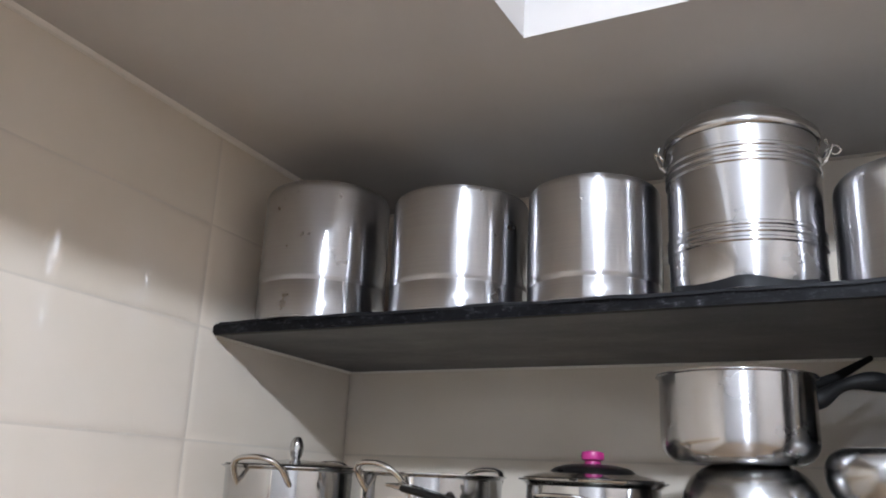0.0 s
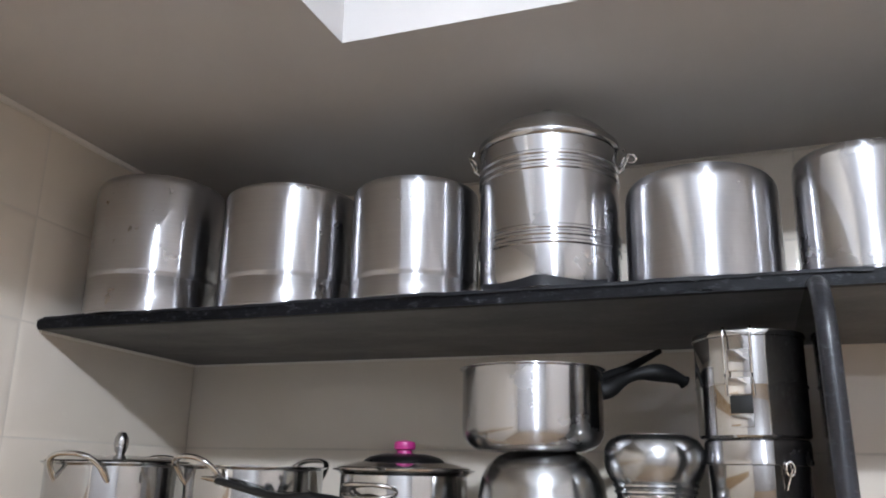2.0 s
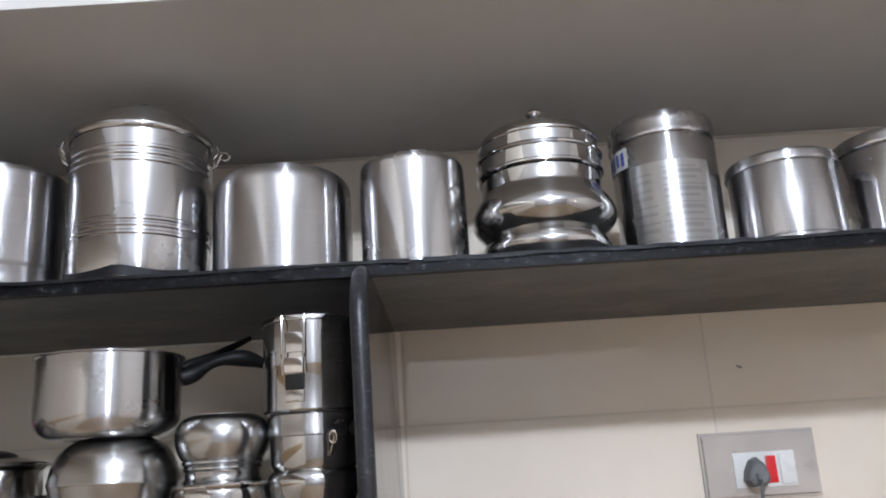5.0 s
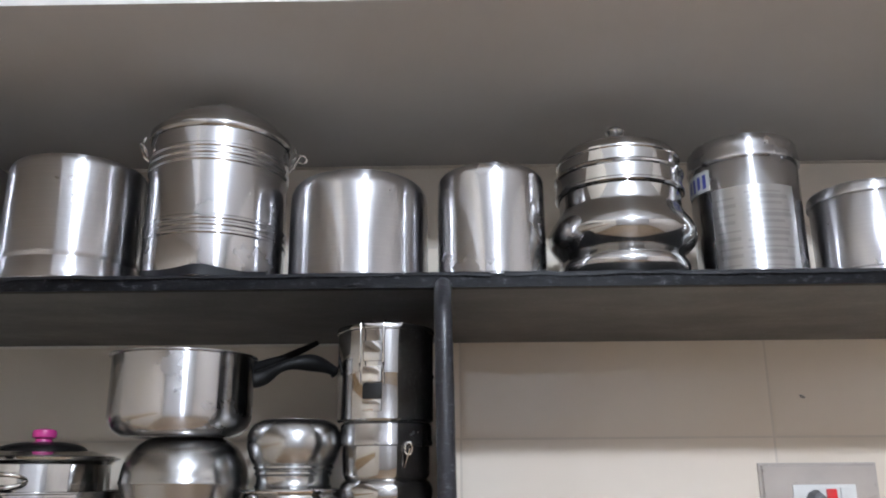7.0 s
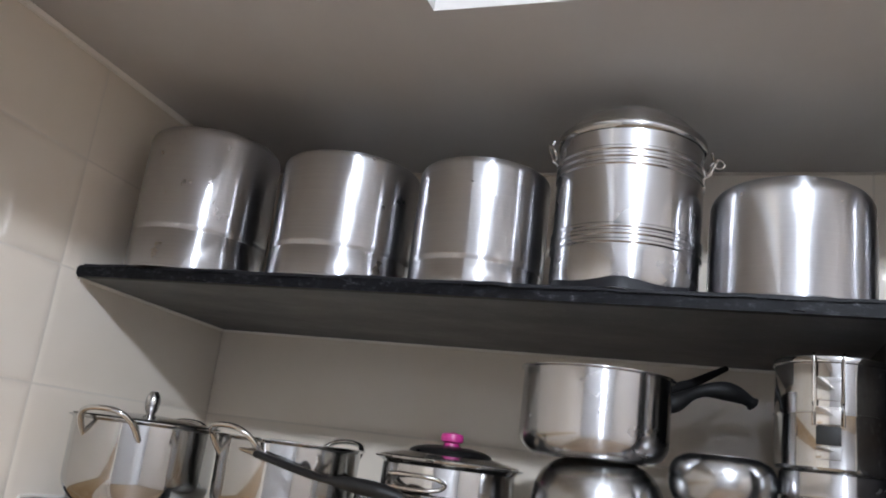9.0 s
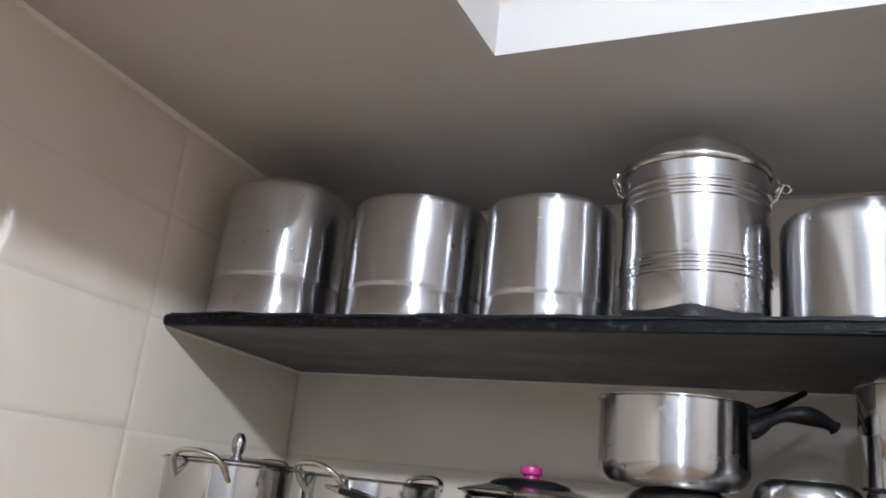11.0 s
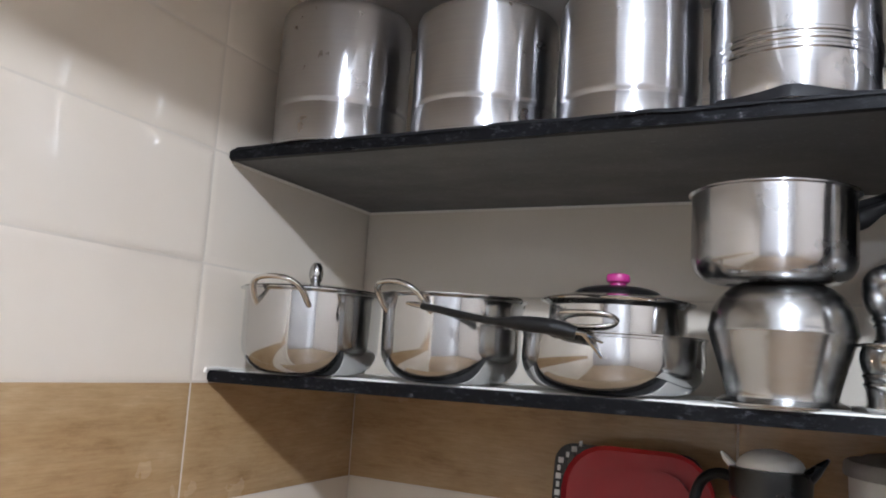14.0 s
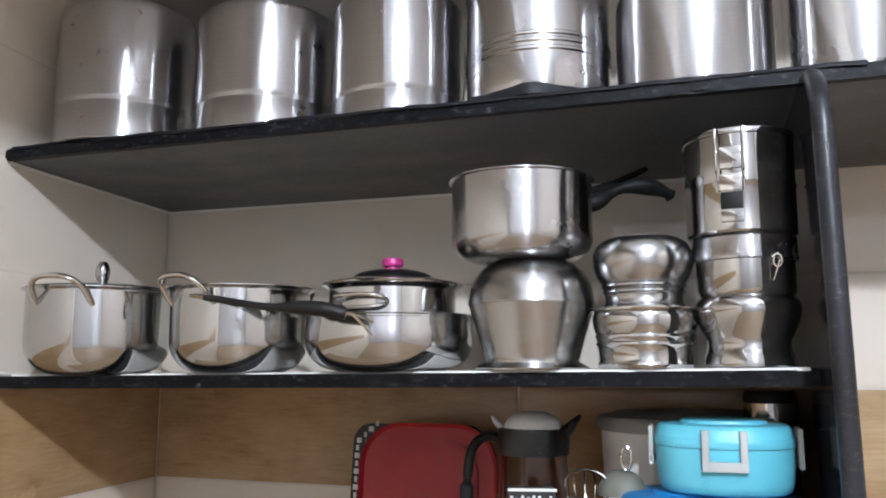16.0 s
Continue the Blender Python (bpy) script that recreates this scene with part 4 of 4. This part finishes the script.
def flask(x, y):
    t = thing("drinking_flask", "black flask with a bright steel band", "flask", (x, y, BENCH + 0.001))
    part("body", lathe([(0, 0), (0.032, 0), (0.036, 0.004), (0.036, 0.276), (0.034, 0.282), (0, 0.283)], 40), BAKELITE, t)
    part("band", lathe([(0.034, 0.2832), (0.0368, 0.2832), (0.0368, 0.318), (0.034, 0.318)], 40, True), MIRROR, t, "bright steel band")
    part("cap", lathe([(0, 0.3185), (0.0365, 0.3185), (0.037, 0.328), (0.034, 0.335), (0, 0.336)], 40), BAKELITE, t, "black screw cap")


flask(0.160, 1.310)


def super_ring(a, b, z, p=3.0, n=72):
    out = []
    for k in range(n):
        q = 2 * math.pi * k / n
        c, s = math.cos(q), math.sin(q)
        out.append((a * math.copysign(abs(c) ** (2 / p), c), b * math.copysign(abs(s) ** (2 / p), s), z))
    return out


def loft_rings(rings):
    bm = bmesh.new()
    vs = [[bm.verts.new(p) for p in r] for r in rings]
    for a, b in zip(vs, vs[1:]):
        n = len(a)
        for k in range(n):
            j = (k + 1) % n
            bm.faces.new((a[k], a[j], b[j], b[k]))
    bm.faces.new(vs[0][::-1])
    bm.faces.new(vs[-1])
    return bm


def lunch_box(name, x, y, z0, a, b, h, seam, mat, label, clips):
    t = thing(name, label, "lunch box", (x, y, z0), "stacked lunch boxes")
    pr = lambda s, z: super_ring(a * s, b * s, z, 2.5)
    part("body", loft_rings([pr(0.86, 0), pr(0.91, 0.003), pr(0.945, 0.012), pr(0.975, seam * 0.6), pr(0.985, seam - 0.004), pr(0.985, seam)]), mat, t)
    lid = part("lid", loft_rings([pr(0.99, seam + 0.0008), pr(1.0, seam + 0.003), pr(1.0, seam + 0.010), pr(0.985, seam + 0.013), pr(0.98, h - 0.016), pr(0.955, h - 0.006), pr(0.90, h - 0.001), pr(0.80, h - 0.0002), pr(0.62, h + 0.0002), pr(0.60, h + 0.004), pr(0.52, h + 0.005), pr(0.2, h + 0.005)]), mat, t, "matching snap lid")
    if clips:
        for ang in (-90, 0, 180):
            bm = bmesh.new()
            w = 0.054
            o = b + 0.003 if ang == -90 else a + 0.003
            box((0.009, 0.006, 0.046), (-w / 2 + 0.0045, -o, seam + 0.001), 0.0015, bm=bm)
            box((0.009, 0.006, 0.046), (w / 2 - 0.0045, -o, seam + 0.001), 0.0015, bm=bm)
            box((w, 0.0065, 0.012), (0, -o, seam - 0.020), 0.0015, bm=bm)
            bmesh.ops.rotate(bm, cent=(0, 0, 0), matrix=Matrix.Rotation(radians(ang + 90), 3, "Z"), verts=bm.verts)
            part("clip", bm, PALE, t, "pale grey snap clip")


lunch_box("lunch_box", 0.075, 1.190, BENCH + 0.001, 0.120, 0.088, 0.205, 0.170, BLUE, "deep blue plastic lunch box under a lighter one", False)
lunch_box("lunch_box", 0.093, 1.192, BENCH + 0.001 + 0.2107, 0.089, 0.080, 0.086, 0.057, AQUA, "aqua plastic lunch box with pale clips on another box", True)


def utensil_cup(x, y):
    t = thing("steel_utensils", "shiny steel tumbler holding a strainer and whisk", "utensils", (x, y, BENCH + 0.001))
    part("tumbler", lathe([(0, 0), (0.030, 0), (0.034, 0.10), (0.036, 0.158), (0.0375, 0.160), (0.034, 0.159), (0.031, 0.10), (0.028, 0.004), (0, 0.004)], 40), MIRROR, t)
    for k in range(7):
        a = math.pi * k / 7
        loop = [(0.004 * math.sin(a) + 0.034 * math.cos(a) * math.sin(math.pi * q), 0.030 * math.sin(a) * math.sin(math.pi * q), 0.13 + 0.098 * math.sin(math.pi * q * 0.5) ** 0.8) for q in [j / 12 for j in range(13)]]
        part("whisk_wire", tube(loop, 0.0016, 6), WIRE, t)
    part("strainer", lathe([*arc(0, 0.165, 0.034, 0, 80, 8), (0, 0.199), (0, 0.196), *arc(0, 0.165, 0.0315, 80, 0, 8)], 40), MESH, t, "upturned dull mesh strainer").matrix_basis = pose(0.050, 0.014, 0.030)
    part("strainer_loop", tube([(0.058 + 0.007 * math.cos(q), 0.0, 0.245 + 0.016 * math.sin(q)) for q in [2 * math.pi * k / 14 for k in range(15)]], 0.002, 8), WIRE, t, "wire hanging loop")


utensil_cup(-0.092, 1.195)


def dotted_tin(x, y):
    t = thing("dotted_box", "small dark box with a white beaded rim", "box", (x, y, BENCH + 0.001), "", 14)
    part("body", box((0.062, 0.045, 0.204), (0, 0, 0.102), 0.003), BLACK_LID, t)
    rng = random.Random(8)
    bm = box((0.066, 0.004, 0.004), (0, -0.0235, 0.205), 0.001)
    part("rim_bead", bm, WHITE_PLASTIC, t, "white rim line")
    for k in range(16):
        part("white_dot", box((0.004, 0.002, 0.004), (-0.028 + 0.0075 * (k % 8), -0.0232, 0.196 - 0.011 * (k // 8) - rng.uniform(0, 0.004)), 0.0008), WHITE_PLASTIC, t)


dotted_tin(-0.160, 1.166)


# ---- socket plate on the back wall ----
def socket_plate(x0, x1, z0, z1):
    y = BACK - 0.0005
    t = thing("socket_plate", "taupe wall plate with a socket, red switch and grey plug", "wall socket", ((x0 + x1) / 2, y, z0))
    w, h = x1 - x0, z1 - z0
    bm = box((w, 0.012, h), (0, -0.006, h / 2), 0.0)
    bmesh.ops.bevel(bm, geom=[e for e in bm.edges if all(v.co.y < -0.01 for v in e.verts)], offset=0.006, segments=3, affect="EDGES")
    part("frame", bm, PLATE, t)
    iw = 0.118
    part("insert", box((iw, 0.004, 0.066), (-0.0 + 0.006, -0.0135, h - 0.040 - 0.033), 0.001), WHITE_PLASTIC, t, "white socket insert")
    part("switch", box((0.019, 0.006, 0.050), (0.0175, -0.017, h - 0.073), 0.002), RED_SWITCH, t, "red rocker switch")
    part("switch", box((0.026, 0.005, 0.056), (0.047, -0.0165, h - 0.073), 0.002), WHITE_PLASTIC, t, "white rocker switch")
    # a grey plug with a pointed top, thinner towards its face
    edge = [(0.002, 0.031), (0.015, 0.019), (0.021, 0.004), (0.023, -0.012), (0.014, -0.024), (-0.014, -0.024), (-0.023, -0.012), (-0.020, 0.006), (-0.009, 0.026)]
    bm = loft_rings([[(x * k, -y, v * k) for x, v in edge] for y, k in ((0.0, 0.96), (0.004, 1.0), (0.020, 0.98), (0.030, 0.86), (0.034, 0.66))])
    plug = part("plug", bm, PLUG_GREY, t, "grey plug with a pointed top", 30)
    plug.matrix_basis = pose(-0.017, -0.0155, h - 0.080)
    part("cord", tube(smooth_profile([(-0.022, -0.050, h - 0.080), (-0.022, -0.062, h - 0.10), (-0.024, -0.050, h - 0.16), (-0.028, -0.020, h - 0.26), (-0.030, -0.012, h - 0.42)], 4), 0.0035, 8), PLUG_GREY, t, "grey power cord")


socket_plate(0.805, 1.028, 1.378, 1.504)


# ---- filler where the shelves meet the walls ----
def bead(points, r, mat, label):
    structure("trim", tube(points, r, 8), mat, label, "trim")


bead([(left_x(y) + 0.001, y, UP_BOT - 0.001) for y in (FRONT + 0.012, 1.25, 1.42, BACK - 0.003)], 0.0042, FILLER, "pale filler bead under the upper shelf's end")
bead([(x, BACK - 0.001, UP_BOT - 0.001) for x in (left_x(BACK) + 0.004, -0.4, DIV_X0 - 0.004)], 0.0040, FILLER, "pale filler bead under the upper shelf's back")
bead([(left_x(y) + 0.0015, y, low_z(-1.06) + 0.002 + d) for y, d in ((FRONT - 0.006, 0.0), (FRONT + 0.02, 0.002), (FRONT + 0.08, 0.0), (1.40, 0.0), (BACK - 0.003, 0.0))], 0.0034, FILLER, "rough white filler at the lower shelf's end")
bead([(left_x(FRONT) + 0.0015, FRONT - 0.0035, low_z(-1.06) + 0.003), (left_x(FRONT) + 0.001, FRONT - 0.005, low_z(-1.06) - 0.004)], 0.0032, FILLER, "small dab of white filler beside the lower shelf")
bead([(x, BACK - 0.001, low_z(x) - 0.0215) for x in (left_x(BACK) + 0.004, -0.4, DIV_X0 - 0.004)], 0.0028, GROUT, "filler bead under the lower shelf's back")


# ---- a chip in one tile ----
chip = part("tile_chip", lathe([(0, 0), (0.0035, 0), (0.0028, 0.0012), (0, 0.0014)], 9), GREY_LID, wall_back)
chip.matrix_basis = pose(0.908, BACK, 1.630, 90, 25, 0) @ Matrix.Diagonal((2.0, 0.8, 1, 1))


# ---- pale filler bead along the loft ----
structure("trim", tube([(left_x(y) + 0.002, y, LOFT - 0.002) for y in (SOUTH + 0.01, 0.0, 0.8, BACK - 0.002)], 0.0075, 8), FILLER, "pale filler bead between side wall and loft", "trim")
structure("trim", tube([(left_x(BACK) + 0.004, BACK - 0.001, LOFT - 0.002), (0.5, BACK - 0.001, LOFT - 0.002), (EAST, BACK - 0.001, LOFT - 0.002)], 0.0035, 8), GROUT, "filler bead between back wall and loft", "trim")


# ---- wall tiles, last ----
ROWS_Z = [0.546, 0.746, 0.946, 1.146, 1.353, 1.553, 1.752, 1.942, LOFT - 0.001]
TILE_MESH = {}


def tile_mesh(w, h, mat):
    key = (round(w, 4), round(h, 4), mat.name)
    if key not in TILE_MESH:
        # a glazed face whose edges roll away softly into the joint
        bm = bmesh.new()
        a, b = (w - GAP * 0.6) / 2, (h - GAP * 0.6) / 2
        rings = []
        for inset, depth in ((0.015, 0.0), (0.012, 0.0), (0.007, 0.0004), (0.003, 0.0011), (0.0, 0.0021), (0.0, 0.010)):
            p, q = a - inset, b - inset
            rings.append([bm.verts.new((x, depth, z)) for x, z in ((-p, -q), (p, -q), (p, q), (-p, q))])
        bm.faces.new(rings[0])
        bm.faces.new(rings[-1])
        for r0, r1 in zip(rings, rings[1:]):
            for k in range(4):
                bm.faces.new((r0[k], r0[(k + 1) % 4], r1[(k + 1) % 4], r1[k]))
        TILE_MESH[key] = finish(bm, "tile", mat, 60)
    return TILE_MESH[key]


def lay(wall, us, place):
    for z0, z1 in zip(ROWS_Z, ROWS_Z[1:]):
        mat = BROWN if abs(z0 - 1.146) < 0.01 else CREAM
        for u0, u1 in zip(us, us[1:]):
            ob = new("tile", tile_mesh(u1 - u0, z1 - z0, mat))
            ob.parent = wall
            ob.matrix_basis = place((u0 + u1) / 2, (z0 + z1) / 2)


lay(wall_back, [left_x(BACK) - 0.004, -0.275, 0.237, 0.845, 1.445, EAST], lambda u, z: pose(u, BACK, z))
# along the left wall, counted from the back corner
SLANT = math.degrees(math.atan(0.066))
RUN = math.hypot(1, 0.066)


def left_place(u, z):
    y = BACK - u / RUN
    return pose(left_x(y), y, z, 0, 0, 90 + SLANT)


lay(wall_left, [0.0005, 0.538, 1.138, 1.738, 2.338, 2.83], left_place)
